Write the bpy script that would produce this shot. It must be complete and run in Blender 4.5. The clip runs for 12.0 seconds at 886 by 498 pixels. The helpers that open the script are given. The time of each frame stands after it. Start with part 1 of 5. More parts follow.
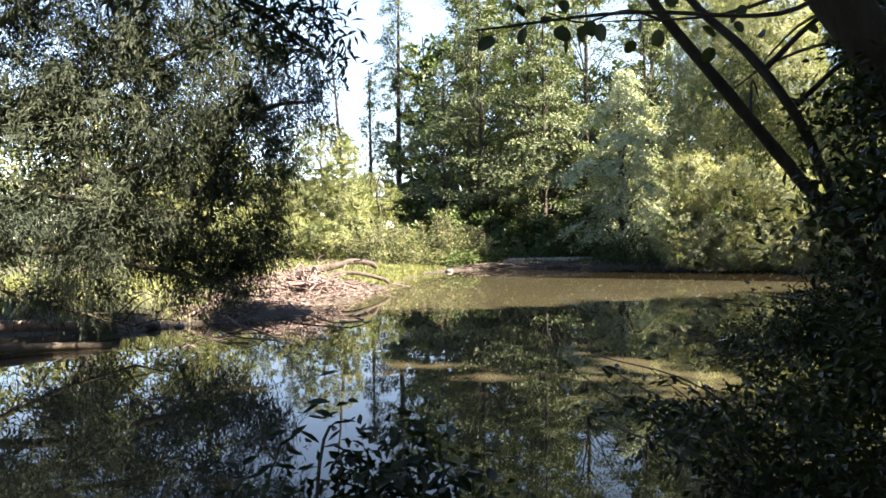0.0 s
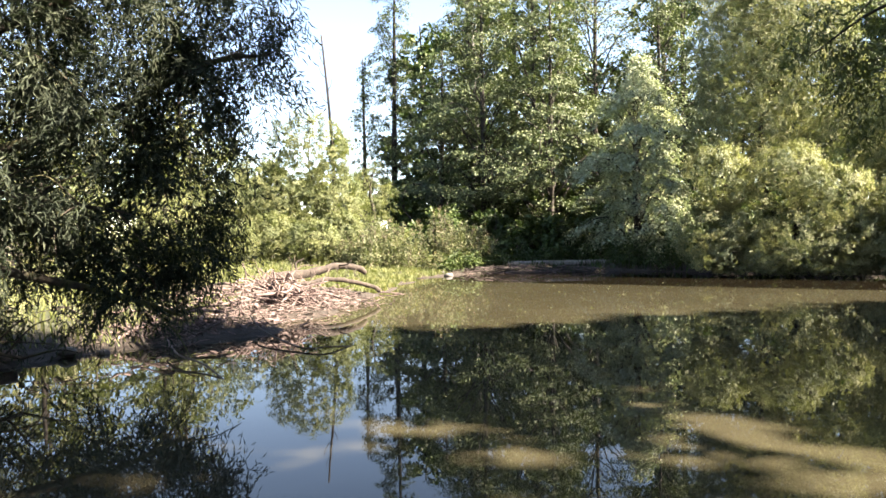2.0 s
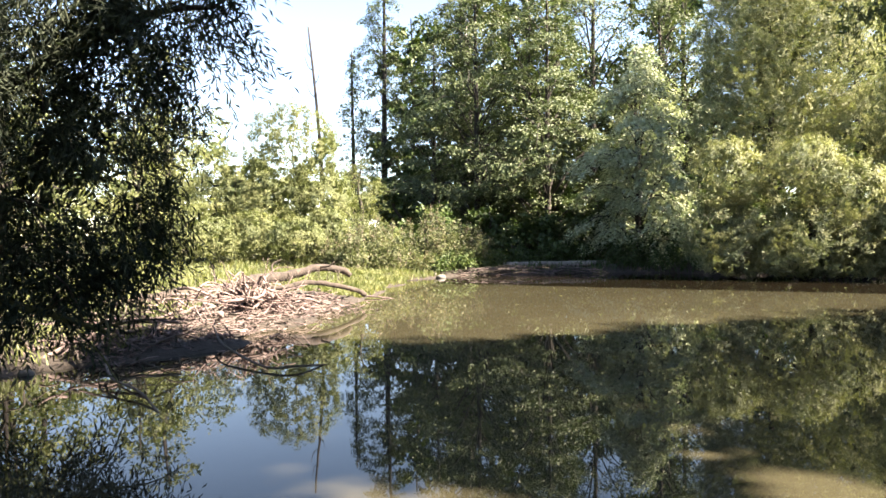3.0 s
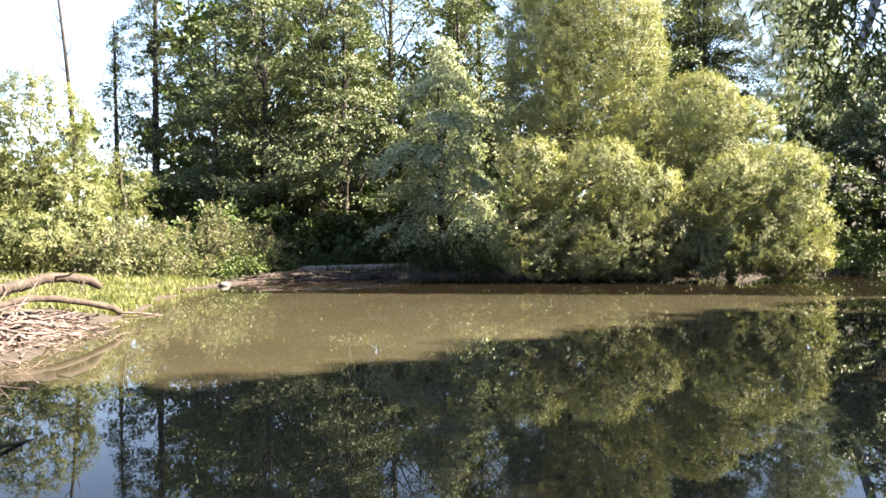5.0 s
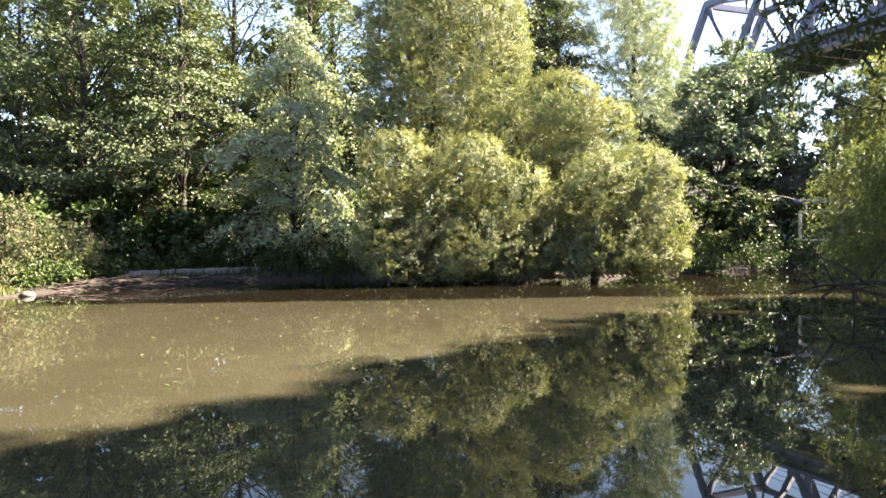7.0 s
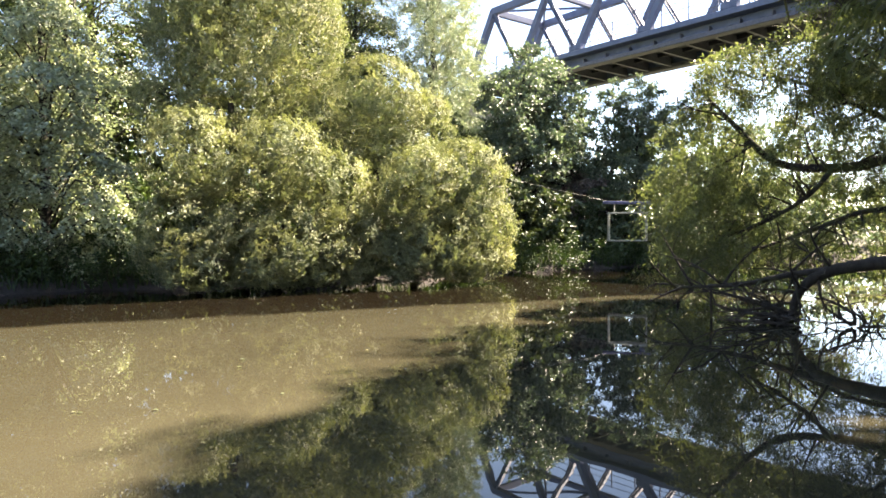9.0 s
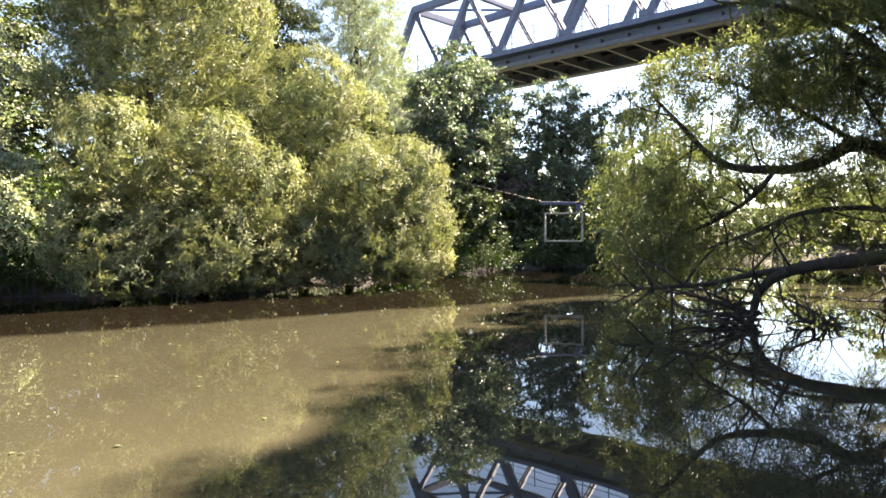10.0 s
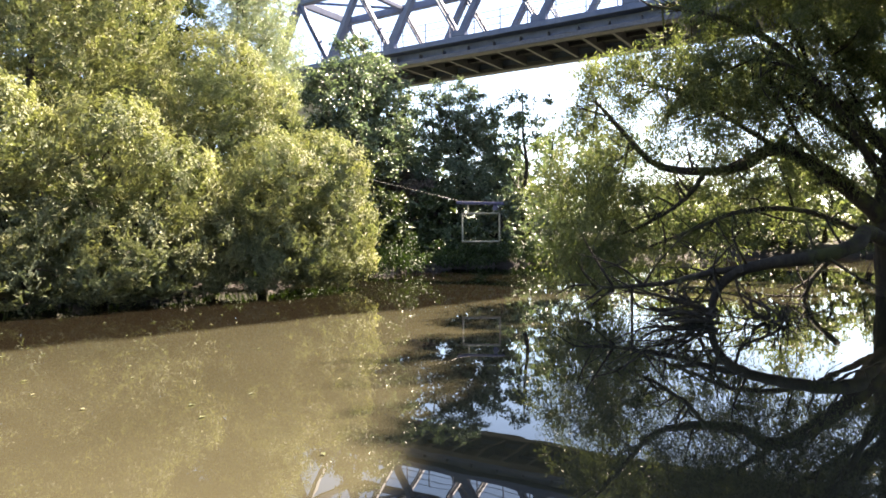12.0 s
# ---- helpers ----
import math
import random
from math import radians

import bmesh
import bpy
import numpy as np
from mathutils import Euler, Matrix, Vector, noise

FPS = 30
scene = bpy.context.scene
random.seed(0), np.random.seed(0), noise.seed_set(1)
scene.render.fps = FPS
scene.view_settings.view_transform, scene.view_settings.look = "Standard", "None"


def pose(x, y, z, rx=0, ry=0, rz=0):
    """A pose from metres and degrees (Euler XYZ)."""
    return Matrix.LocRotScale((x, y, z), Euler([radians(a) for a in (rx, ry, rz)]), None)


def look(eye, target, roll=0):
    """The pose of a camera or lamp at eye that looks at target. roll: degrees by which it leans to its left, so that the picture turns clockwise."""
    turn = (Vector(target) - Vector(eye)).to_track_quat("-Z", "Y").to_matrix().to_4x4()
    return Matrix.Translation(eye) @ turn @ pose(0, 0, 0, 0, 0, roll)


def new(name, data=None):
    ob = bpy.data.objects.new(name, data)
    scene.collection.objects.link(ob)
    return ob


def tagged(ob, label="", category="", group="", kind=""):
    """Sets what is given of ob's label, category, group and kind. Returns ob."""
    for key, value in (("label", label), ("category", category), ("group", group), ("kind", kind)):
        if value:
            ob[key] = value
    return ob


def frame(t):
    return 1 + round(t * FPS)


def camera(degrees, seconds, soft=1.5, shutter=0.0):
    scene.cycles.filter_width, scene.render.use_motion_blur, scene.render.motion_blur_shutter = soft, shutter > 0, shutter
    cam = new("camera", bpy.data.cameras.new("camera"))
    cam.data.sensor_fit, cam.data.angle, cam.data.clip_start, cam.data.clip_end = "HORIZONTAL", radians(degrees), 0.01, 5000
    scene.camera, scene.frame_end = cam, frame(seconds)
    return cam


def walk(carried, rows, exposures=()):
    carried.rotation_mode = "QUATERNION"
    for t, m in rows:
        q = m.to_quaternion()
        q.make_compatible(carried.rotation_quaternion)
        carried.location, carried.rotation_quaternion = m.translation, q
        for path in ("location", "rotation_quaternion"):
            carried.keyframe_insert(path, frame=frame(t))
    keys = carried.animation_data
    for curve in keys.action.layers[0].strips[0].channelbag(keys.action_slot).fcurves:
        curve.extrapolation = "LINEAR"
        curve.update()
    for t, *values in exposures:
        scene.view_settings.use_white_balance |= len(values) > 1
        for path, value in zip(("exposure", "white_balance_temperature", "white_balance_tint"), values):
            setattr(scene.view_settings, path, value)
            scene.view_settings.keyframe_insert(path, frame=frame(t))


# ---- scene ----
cam = camera(66.0, 12.0, 1.62)
METRES, EYE, TILT, LEAN, TURN = 14.0, 1.62, -11.75, -7.4, 0.0
ROWS = [
    (0.0, 0.0, 0.0, 0.0, 1.49, 10.51, 8.04),
    (0.5, -0.0005, 0.0404, 0.0084, 1.44, 10.54, 8.05),
    (1.0, -0.0017, 0.0877, 0.0181, 1.4, 10.56, 8.09),
    (1.5, -0.0016, 0.1382, 0.0289, 1.35, 10.54, 8.06),
    (2.0, -0.0025, 0.1919, 0.0394, 1.29, 10.53, 8.02),
    (2.5, -0.003, 0.2466, 0.0493, 1.25, 10.54, 8.02),
    (3.0, -0.0031, 0.3011, 0.0596, 0.57, 10.44, 8.1),
    (3.2, -0.0031, 0.3219, 0.0635, -0.64, 10.3, 8.28),
    (4.8, -0.0026, 0.4625, 0.0899, -15.5, 7.95, 10.85),
    (5.0, -0.0016, 0.4749, 0.0921, -17.05, 7.67, 11.08),
    (5.5, 0.0014, 0.5052, 0.0967, -20.04, 7.14, 11.52),
    (6.0, 0.0049, 0.5351, 0.1015, -23.02, 6.58, 11.93),
    (6.5, 0.0108, 0.5664, 0.1062, -26.42, 5.9, 12.33),
    (7.0, 0.0177, 0.6027, 0.1123, -30.1, 5.1, 12.73),
    (7.5, 0.0284, 0.6453, 0.1207, -34.48, 4.07, 13.13),
    (7.7, 0.032, 0.6628, 0.124, -36.45, 3.62, 13.28),
    (9.3, 0.056, 0.8056, 0.1508, -51.9, 0.01, 14.07),
    (9.5, 0.0566, 0.8202, 0.1536, -53.43, -0.34, 14.12),
    (10.0, 0.0571, 0.856, 0.1607, -57.1, -1.2, 14.18),
    (10.5, 0.0557, 0.887, 0.1676, -60.83, -2.11, 14.2),
    (11.0, 0.0541, 0.9164, 0.1736, -63.99, -2.85, 14.15),
    (11.5, 0.0524, 0.9454, 0.1798, -66.31, -3.42, 14.11),
    (12.0, 0.0501, 0.9768, 0.1863, -68.56, -3.93, 14.08),
]
walk(cam, [(t, pose(0, 0, EYE, TILT, LEAN, TURN) @ pose(METRES * x, METRES * y, METRES * z, 90 + pitch, roll, yaw)) for t, x, y, z, yaw, pitch, roll in ROWS], [(0.0, 2.8, 8000, 15), (2.0, 2.7, 8000, 15), (7.5, 2.88, 8050, 16), (12.0, 2.62, 8100, 17)])


# ---- world, sun, exposure ----
SUN_AZ, SUN_EL = radians(108.0), radians(45.0)  # clockwise from +y
world = bpy.data.worlds.new("sky")
scene.world = world
world.use_nodes = True
wn = world.node_tree.nodes
sky = wn.new("ShaderNodeTexSky")
sky.sky_type, sky.sun_disc, sky.sun_elevation, sky.sun_rotation = "NISHITA", False, SUN_EL, SUN_AZ
sky.air_density, sky.dust_density, sky.ozone_density = 0.85, 0.15, 2.5
wn["Background"].inputs["Strength"].default_value = 0.092
world.node_tree.links.new(sky.outputs[0], wn["Background"].inputs["Color"])
sun = new("sun", bpy.data.lights.new("sun", "SUN"))
sun.data.energy, sun.data.angle, sun.data.color = 8.8, radians(1.1), (1.0, 0.95, 0.87)
to_sun = Vector((math.sin(SUN_AZ) * math.cos(SUN_EL), math.cos(SUN_AZ) * math.cos(SUN_EL), math.sin(SUN_EL)))
sun.matrix_world = look(to_sun * 80, (0, 0, 0))


# ---- materials ----
def material(name):
    m = bpy.data.materials.new(name)
    m.use_nodes = True
    nt = m.node_tree
    return m, nt, nt.nodes["Principled BSDF"]


def node(nt, kind, **values):
    nd = nt.nodes.new(kind)
    for k, v in values.items():
        nd.inputs[k.replace("_", " ")].default_value = v
    return nd


def ramp(nt, source, stops):
    r = nt.nodes.new("ShaderNodeValToRGB")
    el = r.color_ramp.elements
    while len(el) < len(stops):
        el.new(0.5)
    for e, (p, c) in zip(el, stops):
        e.position, e.color = p, (*c, 1)
    nt.links.new(source, r.inputs[0])
    return r.outputs[0]


def grain(nt, scale, detail=4.0, rough=0.6, stretch=None):
    tc = nt.nodes.new("ShaderNodeTexCoord")
    nz = node(nt, "ShaderNodeTexNoise", Scale=scale, Detail=detail, Roughness=rough)
    if stretch:
        mp = nt.nodes.new("ShaderNodeMapping")
        mp.inputs["Scale"].default_value = stretch
        nt.links.new(tc.outputs["Object"], mp.inputs[0])
        nt.links.new(mp.outputs[0], nz.inputs["Vector"])
    else:
        nt.links.new(tc.outputs["Object"], nz.inputs["Vector"])
    return nz.outputs[0]


def mixed(nt, fac, a, b, how="MIX"):
    mx = nt.nodes.new("ShaderNodeMix")
    mx.data_type, mx.blend_type = "RGBA", how
    for sock, v in ((mx.inputs[0], fac), (mx.inputs[6], a), (mx.inputs[7], b)):
        if isinstance(v, tuple):
            sock.default_value = (*v, 1)
        elif isinstance(v, (int, float)):
            sock.default_value = v
        else:
            nt.links.new(v, sock)
    return mx.outputs[2]


def bumped(nt, bsdf, height, strength, distance=0.02):
    b = node(nt, "ShaderNodeBump", Strength=strength, Distance=distance)
    nt.links.new(height, b.inputs["Height"])
    nt.links.new(b.outputs[0], bsdf.inputs["Normal"])


def leaf_material(name, dark, mid, light, rough=0.42, shine=0.4, glow=(1.5, 1.5, 0.5), gloss=0.32):
    """Foliage: each leaf its own shade, patches of lighter and darker growth, light that shines through."""
    m, nt, p = material(name)
    geo = nt.nodes.new("ShaderNodeNewGeometry")
    own = ramp(nt, geo.outputs["Random Per Island"], [(0.0, dark), (0.55, mid), (1.0, light)])
    patch = ramp(nt, grain(nt, 0.9, 2.0), [(0.3, (0.72, 0.78, 0.75)), (0.7, (1.25, 1.15, 0.95))])
    col = mixed(nt, 1.0, own, patch, "MULTIPLY")
    nt.links.new(col, p.inputs["Base Color"])
    p.inputs["Roughness"].default_value = rough
    p.inputs["Specular IOR Level"].default_value = gloss
    tr = nt.nodes.new("ShaderNodeBsdfTranslucent")
    nt.links.new(mixed(nt, 1.0, col, glow, "MULTIPLY"), tr.inputs["Color"])
    ms = nt.nodes.new("ShaderNodeMixShader")
    ms.inputs[0].default_value = shine
    nt.links.new(p.outputs[0], ms.inputs[1])
    nt.links.new(tr.outputs[0], ms.inputs[2])
    nt.links.new(ms.outputs[0], nt.nodes["Material Output"].inputs["Surface"])
    return m


def bark_material(name, dark, light, scale=9.0, moss=None):
    m, nt, p = material(name)
    g = grain(nt, scale, 6.0, 0.7, (1, 1, 0.25))
    col = ramp(nt, g, [(0.3, dark), (0.7, light)])
    if moss:
        col = mixed(nt, ramp(nt, grain(nt, 1.7, 3.0), [(0.5, (0, 0, 0)), (0.62, (1, 1, 1))]), col, moss)
    nt.links.new(col, p.inputs["Base Color"])
    p.inputs["Roughness"].default_value = 0.9
    bumped(nt, p, g, 0.9, 0.03)
    return m


ALDER = leaf_material("alder leaf", (0.046, 0.067, 0.037), (0.067, 0.092, 0.051), (0.113, 0.138, 0.081), 0.5, 0.16, (1.25, 1.4, 0.6), 0.22)
POPLAR = leaf_material("grey green leaf", (0.182, 0.220, 0.160), (0.254, 0.298, 0.222), (0.38, 0.42, 0.335), 0.5, 0.16, (1.1, 1.25, 0.75), 0.28)
WILLOW = leaf_material("pale willow leaf", (0.117, 0.135, 0.084), (0.181, 0.203, 0.131), (0.268, 0.292, 0.208), 0.6, 0.25, (1.18, 1.27, 0.65), 0.18)
# the shade over the near willows is painted into this dark leaf
SHADED_WILLOW = leaf_material("willow leaf", (0.018, 0.026, 0.022), (0.029, 0.040, 0.032), (0.052, 0.066, 0.053), 0.7, 0.18, (1.1, 1.4, 0.7), 0.12)
RIGHT_WILLOW = leaf_material("river willow leaf", (0.066, 0.086, 0.043), (0.107, 0.129, 0.065), (0.172, 0.189, 0.112), 0.45, 0.42, (1.15, 1.28, 0.75), 0.3)
MAPLE = leaf_material("maple leaf", (0.066, 0.093, 0.072), (0.105, 0.138, 0.106), (0.18, 0.218, 0.175), 0.4, 0.3, (1.1, 1.3, 0.8), 0.45)
# dark green leaf that also carries the shade inside the wood in its colour
DARKLEAF = leaf_material("dark leaf with shade in its colour", (0.021, 0.042, 0.013), (0.035, 0.064, 0.019), (0.064, 0.091, 0.031), 0.5, 0.15, (1.2, 1.4, 0.6))
# deep shade of the near bank is put into this near-black leaf colour
DEEP_SHADE_LEAF = leaf_material("near leaf darkened for shade", (0.008, 0.015, 0.006), (0.014, 0.025, 0.009), (0.027, 0.041, 0.014), 0.4, 0.3)
HERB = leaf_material("herb leaf", (0.060, 0.078, 0.045), (0.106, 0.125, 0.078), (0.190, 0.186, 0.146), 0.65, 0.33, (1.2, 1.35, 0.7), 0.15)
YELLOW = leaf_material("young willow leaf", (0.088, 0.106, 0.058), (0.123, 0.143, 0.080), (0.173, 0.193, 0.116), 0.65, 0.3, (1.15, 1.28, 0.65), 0.15)
GRASS = leaf_material("grass blade", (0.069, 0.090, 0.036), (0.111, 0.132, 0.057), (0.174, 0.186, 0.102), 0.55, 0.33, (1.3, 1.4, 0.6))
# sedge kept dark so that the bank's shade lies in its colour
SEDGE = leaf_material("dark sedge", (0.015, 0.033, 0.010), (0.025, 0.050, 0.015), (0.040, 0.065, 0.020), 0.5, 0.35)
TIPS = leaf_material("pale seed heads", (0.105, 0.091, 0.070), (0.168, 0.140, 0.112), (0.252, 0.217, 0.182), 0.7, 0.3, (1.1, 1.0, 0.8))
PLUM = leaf_material("pale reddish leaf", (0.080, 0.068, 0.068), (0.144, 0.120, 0.120), (0.272, 0.232, 0.232), 0.4, 0.2, (1.2, 1.0, 0.9), 0.5)
BARK = bark_material("alder bark", (0.009, 0.007, 0.006), (0.038, 0.031, 0.027))
PALE_BARK = bark_material("pale birch bark", (0.18, 0.16, 0.14), (0.5, 0.47, 0.43), 5.0)
WILLOW_BARK = bark_material("willow bark", (0.012, 0.009, 0.007), (0.05, 0.04, 0.03), 11.0, (0.06, 0.065, 0.02))
DRIFT = bark_material("weathered driftwood", (0.03, 0.021, 0.02), (0.225, 0.168, 0.158), 7.0)
GREYWOOD = bark_material("grey weathered trunk", (0.008, 0.006, 0.005), (0.062, 0.047, 0.038), 8.0)
LOGWOOD = bark_material("bleached log", (0.07, 0.06, 0.05), (0.26, 0.235, 0.20), 4.0)
WET_SHADED_WOOD = bark_material("wet and shaded dark wood", (0.016, 0.013, 0.010), (0.07, 0.057, 0.047), 6.0)


def water_material():
    m, nt, p = material("murky pond water")
    silt = ramp(nt, grain(nt, 0.22, 3.0, 0.55, (1, 1.6, 1)), [(0.3, (0.0262, 0.0241, 0.0152)), (0.7, (0.0352, 0.0324, 0.0206))])
    # beyond a line short of the far bank, shadow is painted into the water
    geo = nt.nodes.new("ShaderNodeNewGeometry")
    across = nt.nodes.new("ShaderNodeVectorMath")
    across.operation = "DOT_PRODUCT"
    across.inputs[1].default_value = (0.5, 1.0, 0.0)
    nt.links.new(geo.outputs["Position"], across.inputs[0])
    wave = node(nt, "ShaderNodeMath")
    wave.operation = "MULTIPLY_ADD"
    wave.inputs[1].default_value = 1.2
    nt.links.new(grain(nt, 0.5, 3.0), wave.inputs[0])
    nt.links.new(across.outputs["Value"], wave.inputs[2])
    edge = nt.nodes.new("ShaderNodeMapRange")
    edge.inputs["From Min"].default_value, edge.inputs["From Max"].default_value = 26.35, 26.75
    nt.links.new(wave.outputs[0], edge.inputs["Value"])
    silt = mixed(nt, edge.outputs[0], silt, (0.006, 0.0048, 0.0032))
    nt.links.new(silt, p.inputs["Base Color"])
    p.inputs["Roughness"].default_value, p.inputs["IOR"].default_value = 0.012, 1.333
    add = nt.nodes.new("ShaderNodeMath")
    add.operation = "ADD"
    nt.links.new(grain(nt, 1.3, 2.0, 0.5), add.inputs[0])
    nt.links.new(grain(nt, 0.35, 1.0, 0.5), add.inputs[1])
    bumped(nt, p, add.outputs[0], 0.04, 0.03)
    return m


def ground_material():
    m, nt, p = material("bank soil and grass")
    geo = nt.nodes.new("ShaderNodeNewGeometry")
    sep = nt.nodes.new("ShaderNodeSeparateXYZ")
    nt.links.new(geo.outputs["Position"], sep.inputs[0])
    fine = grain(nt, 6.0, 6.0, 0.7)
    grassy = ramp(nt, fine, [(0.3, (0.02, 0.028, 0.012)), (0.55, (0.04, 0.055, 0.02)), (0.8, (0.075, 0.08, 0.036))])
    litter = ramp(nt, grain(nt, 17.0, 5.0), [(0.3, (0.015, 0.011, 0.008)), (0.7, (0.045, 0.034, 0.024))])
    green = mixed(nt, ramp(nt, grain(nt, 0.5, 3.0), [(0.42, (0, 0, 0)), (0.58, (1, 1, 1))]), litter, grassy)
    mud = ramp(nt, fine, [(0.3, (0.012, 0.009, 0.007)), (0.75, (0.04, 0.031, 0.024))])
    wet = nt.nodes.new("ShaderNodeMapRange")
    wet.inputs["From Min"].default_value, wet.inputs["From Max"].default_value = 0.18, 0.42
    nt.links.new(sep.outputs["Z"], wet.inputs["Value"])
    nt.links.new(mixed(nt, wet.outputs[0], mud, green), p.inputs["Base Color"])
    p.inputs["Roughness"].default_value = 0.95
    bumped(nt, p, fine, 1.0, 0.06)
    return m


def steel_material():
    m, nt, p = material("blue grey painted steel")
    col = ramp(nt, grain(nt, 2.2, 5.0, 0.7), [(0.3, (0.078, 0.100, 0.168)), (0.7, (0.118, 0.144, 0.222))])
    rust = ramp(nt, grain(nt, 7.0, 4.0), [(0.62, (0, 0, 0)), (0.75, (0.7, 0.7, 0.7))])
    nt.links.new(mixed(nt, rust, col, (0.13, 0.10, 0.085)), p.inputs["Base Color"])
    p.inputs["Roughness"].default_value = 0.7
    p.inputs["Specular IOR Level"].default_value = 0.25
    return m


def plain_material(name, dark, light, rough, metal=0.0, scale=8.0):
    m, nt, p = material(name)
    g = grain(nt, scale, 5.0, 0.65)
    nt.links.new(ramp(nt, g, [(0.3, dark), (0.7, light)]), p.inputs["Base Color"])
    p.inputs["Roughness"].default_value, p.inputs["Metallic"].default_value = rough, metal
    bumped(nt, p, g, 0.25, 0.01)
    return m


WATER, SOIL, STEEL = water_material(), ground_material(), steel_material()
# these two darker coats hold the shade beneath the bridge deck
UNDERSIDE = plain_material("deck underside darkened for shade", (0.017, 0.017, 0.025), (0.038, 0.037, 0.05), 0.8)
FLANGE = plain_material("steel flange darkened for shade", (0.05, 0.052, 0.072), (0.09, 0.092, 0.118), 0.6)
WIRE = plain_material("galvanised steel", (0.06, 0.06, 0.055), (0.11, 0.11, 0.10), 0.6, 0.2)
ALU = plain_material("pale painted metal tube", (0.19, 0.20, 0.18), (0.30, 0.30, 0.27), 0.45)
BLUEBAR = plain_material("dark blue painted bar", (0.03, 0.035, 0.10), (0.06, 0.07, 0.17), 0.4)
CONCRETE = plain_material("weathered concrete", (0.2, 0.19, 0.175), (0.36, 0.34, 0.31), 0.9, 0.0, 2.0)
STONE = plain_material("river stone", (0.04, 0.038, 0.036), (0.11, 0.105, 0.096), 0.8, 0.0, 5.0)


# ---- building blocks ----
def mesh_of(name, verts, faces, mat, smooth=False):
    """A mesh from arrays of vertices and of faces that all have the same number of corners, or from plain lists."""
    me = bpy.data.meshes.new(name)
    verts = np.asarray(verts, np.float32)
    if isinstance(faces, np.ndarray):
        k = faces.shape[1]
        me.vertices.add(len(verts))
        me.vertices.foreach_set("co", verts.ravel())
        me.loops.add(faces.size)
        me.loops.foreach_set("vertex_index", faces.astype(np.int32).ravel())
        me.polygons.add(len(faces))
        me.polygons.foreach_set("loop_start", np.arange(0, faces.size, k, dtype=np.int32))
        me.update(calc_edges=True)
    else:
        me.from_pydata(verts.tolist(), [], faces)
    if smooth:
        me.polygons.foreach_set("use_smooth", np.ones(len(me.polygons), bool))
    me.materials.append(mat)
    return me


def thing(name, base, label, category, group="", kind=""):
    ob = new(name)
    ob.location = base
    ob.empty_display_size = 0.2
    return tagged(ob, label, category, group, kind)


def part(name, shape, mat, parent, label="", smooth=False):
    """One mesh object, given in world places, under a thing."""
    verts, faces = shape
    at = Vector(parent.location)
    up = parent.parent
    while up:
        at += Vector(up.location)
        up = up.parent
    ob = new(name, mesh_of(name, np.asarray(verts, float) - np.array(at), faces, mat, smooth))
    ob.parent = parent
    return tagged(ob, label)


def whole(name, shape, mat, label, category, group="", kind="", smooth=False):
    return tagged(new(name, mesh_of(name, *shape, mat, smooth)), label, category, group, kind)


def joined(shapes):
    verts, faces, n = [], [], 0
    for v, f in shapes:
        verts.append(np.asarray(v, float))
        faces += [tuple(int(i) + n for i in q) for q in f]
        n += len(v)
    return np.concatenate(verts), faces


def curve_through(points, steps):
    """A smooth line through points."""
    p = np.asarray(points, float)
    p = np.vstack([2 * p[0] - p[1], p, 2 * p[-1] - p[-2]])
    out = []
    for i in range(1, len(p) - 2):
        t = np.linspace(0, 1, steps, endpoint=False)[:, None]
        a, b, c, d = p[i - 1 : i + 3]
        out.append(0.5 * (2 * b + (c - a) * t + (2 * a - 5 * b + 4 * c - d) * t**2 + (3 * b - a - 3 * c + d) * t**3))
    return np.vstack(out + [p[-2:-1]])


def tube(points, r0, r1, sides=6, steps=5, rough=0.0, rng=None):
    """A tapered limb along points."""
    p = curve_through(points, steps) if len(points) > 2 or steps > 1 else np.asarray(points, float)
    n = len(p)
    t = np.gradient(p, axis=0)
    t /= np.linalg.norm(t, axis=1)[:, None] + 1e-9
    ref = np.where(np.abs(t[:, 2:3]) < 0.85, np.array([[0, 0, 1.0]]), np.array([[1.0, 0, 0]]))
    if np.abs(t[:, 2]).max() > 0.85 and np.abs(t[:, 2]).min() < 0.85:
        ref = np.tile([[0.36, 0.93, 0.05]], (n, 1))
    a = np.cross(t, ref)
    a /= np.linalg.norm(a, axis=1)[:, None] + 1e-9
    b = np.cross(t, a)
    r = np.linspace(r0, r1, n)[:, None, None]
    if rough and rng is not None:
        r = r * (1 + rough * rng.uniform(-1, 1, (n, sides, 1)))
    ang = np.linspace(0, 2 * np.pi, sides, endpoint=False)
    ring = p[:, None] + r * (np.cos(ang)[None, :, None] * a[:, None] + np.sin(ang)[None, :, None] * b[:, None])
    v = ring.reshape(-1, 3)
    f = []
    for i in range(n - 1):
        for j in range(sides):
            k = (j + 1) % sides
            f.append((i * sides + j, i * sides + k, (i + 1) * sides + k, (i + 1) * sides + j))
    f += [tuple(range(sides))[::-1], tuple(range((n - 1) * sides, n * sides))]
    return v, f


def box(lo, hi):
    (x0, y0, z0), (x1, y1, z1) = lo, hi
    v = [(x0, y0, z0), (x1, y0, z0), (x1, y1, z0), (x0, y1, z0), (x0, y0, z1), (x1, y0, z1), (x1, y1, z1), (x0, y1, z1)]
    return np.array(v, float), [(0, 3, 2, 1), (4, 5, 6, 7), (0, 1, 5, 4), (1, 2, 6, 5), (2, 3, 7, 6), (3, 0, 4, 7)]


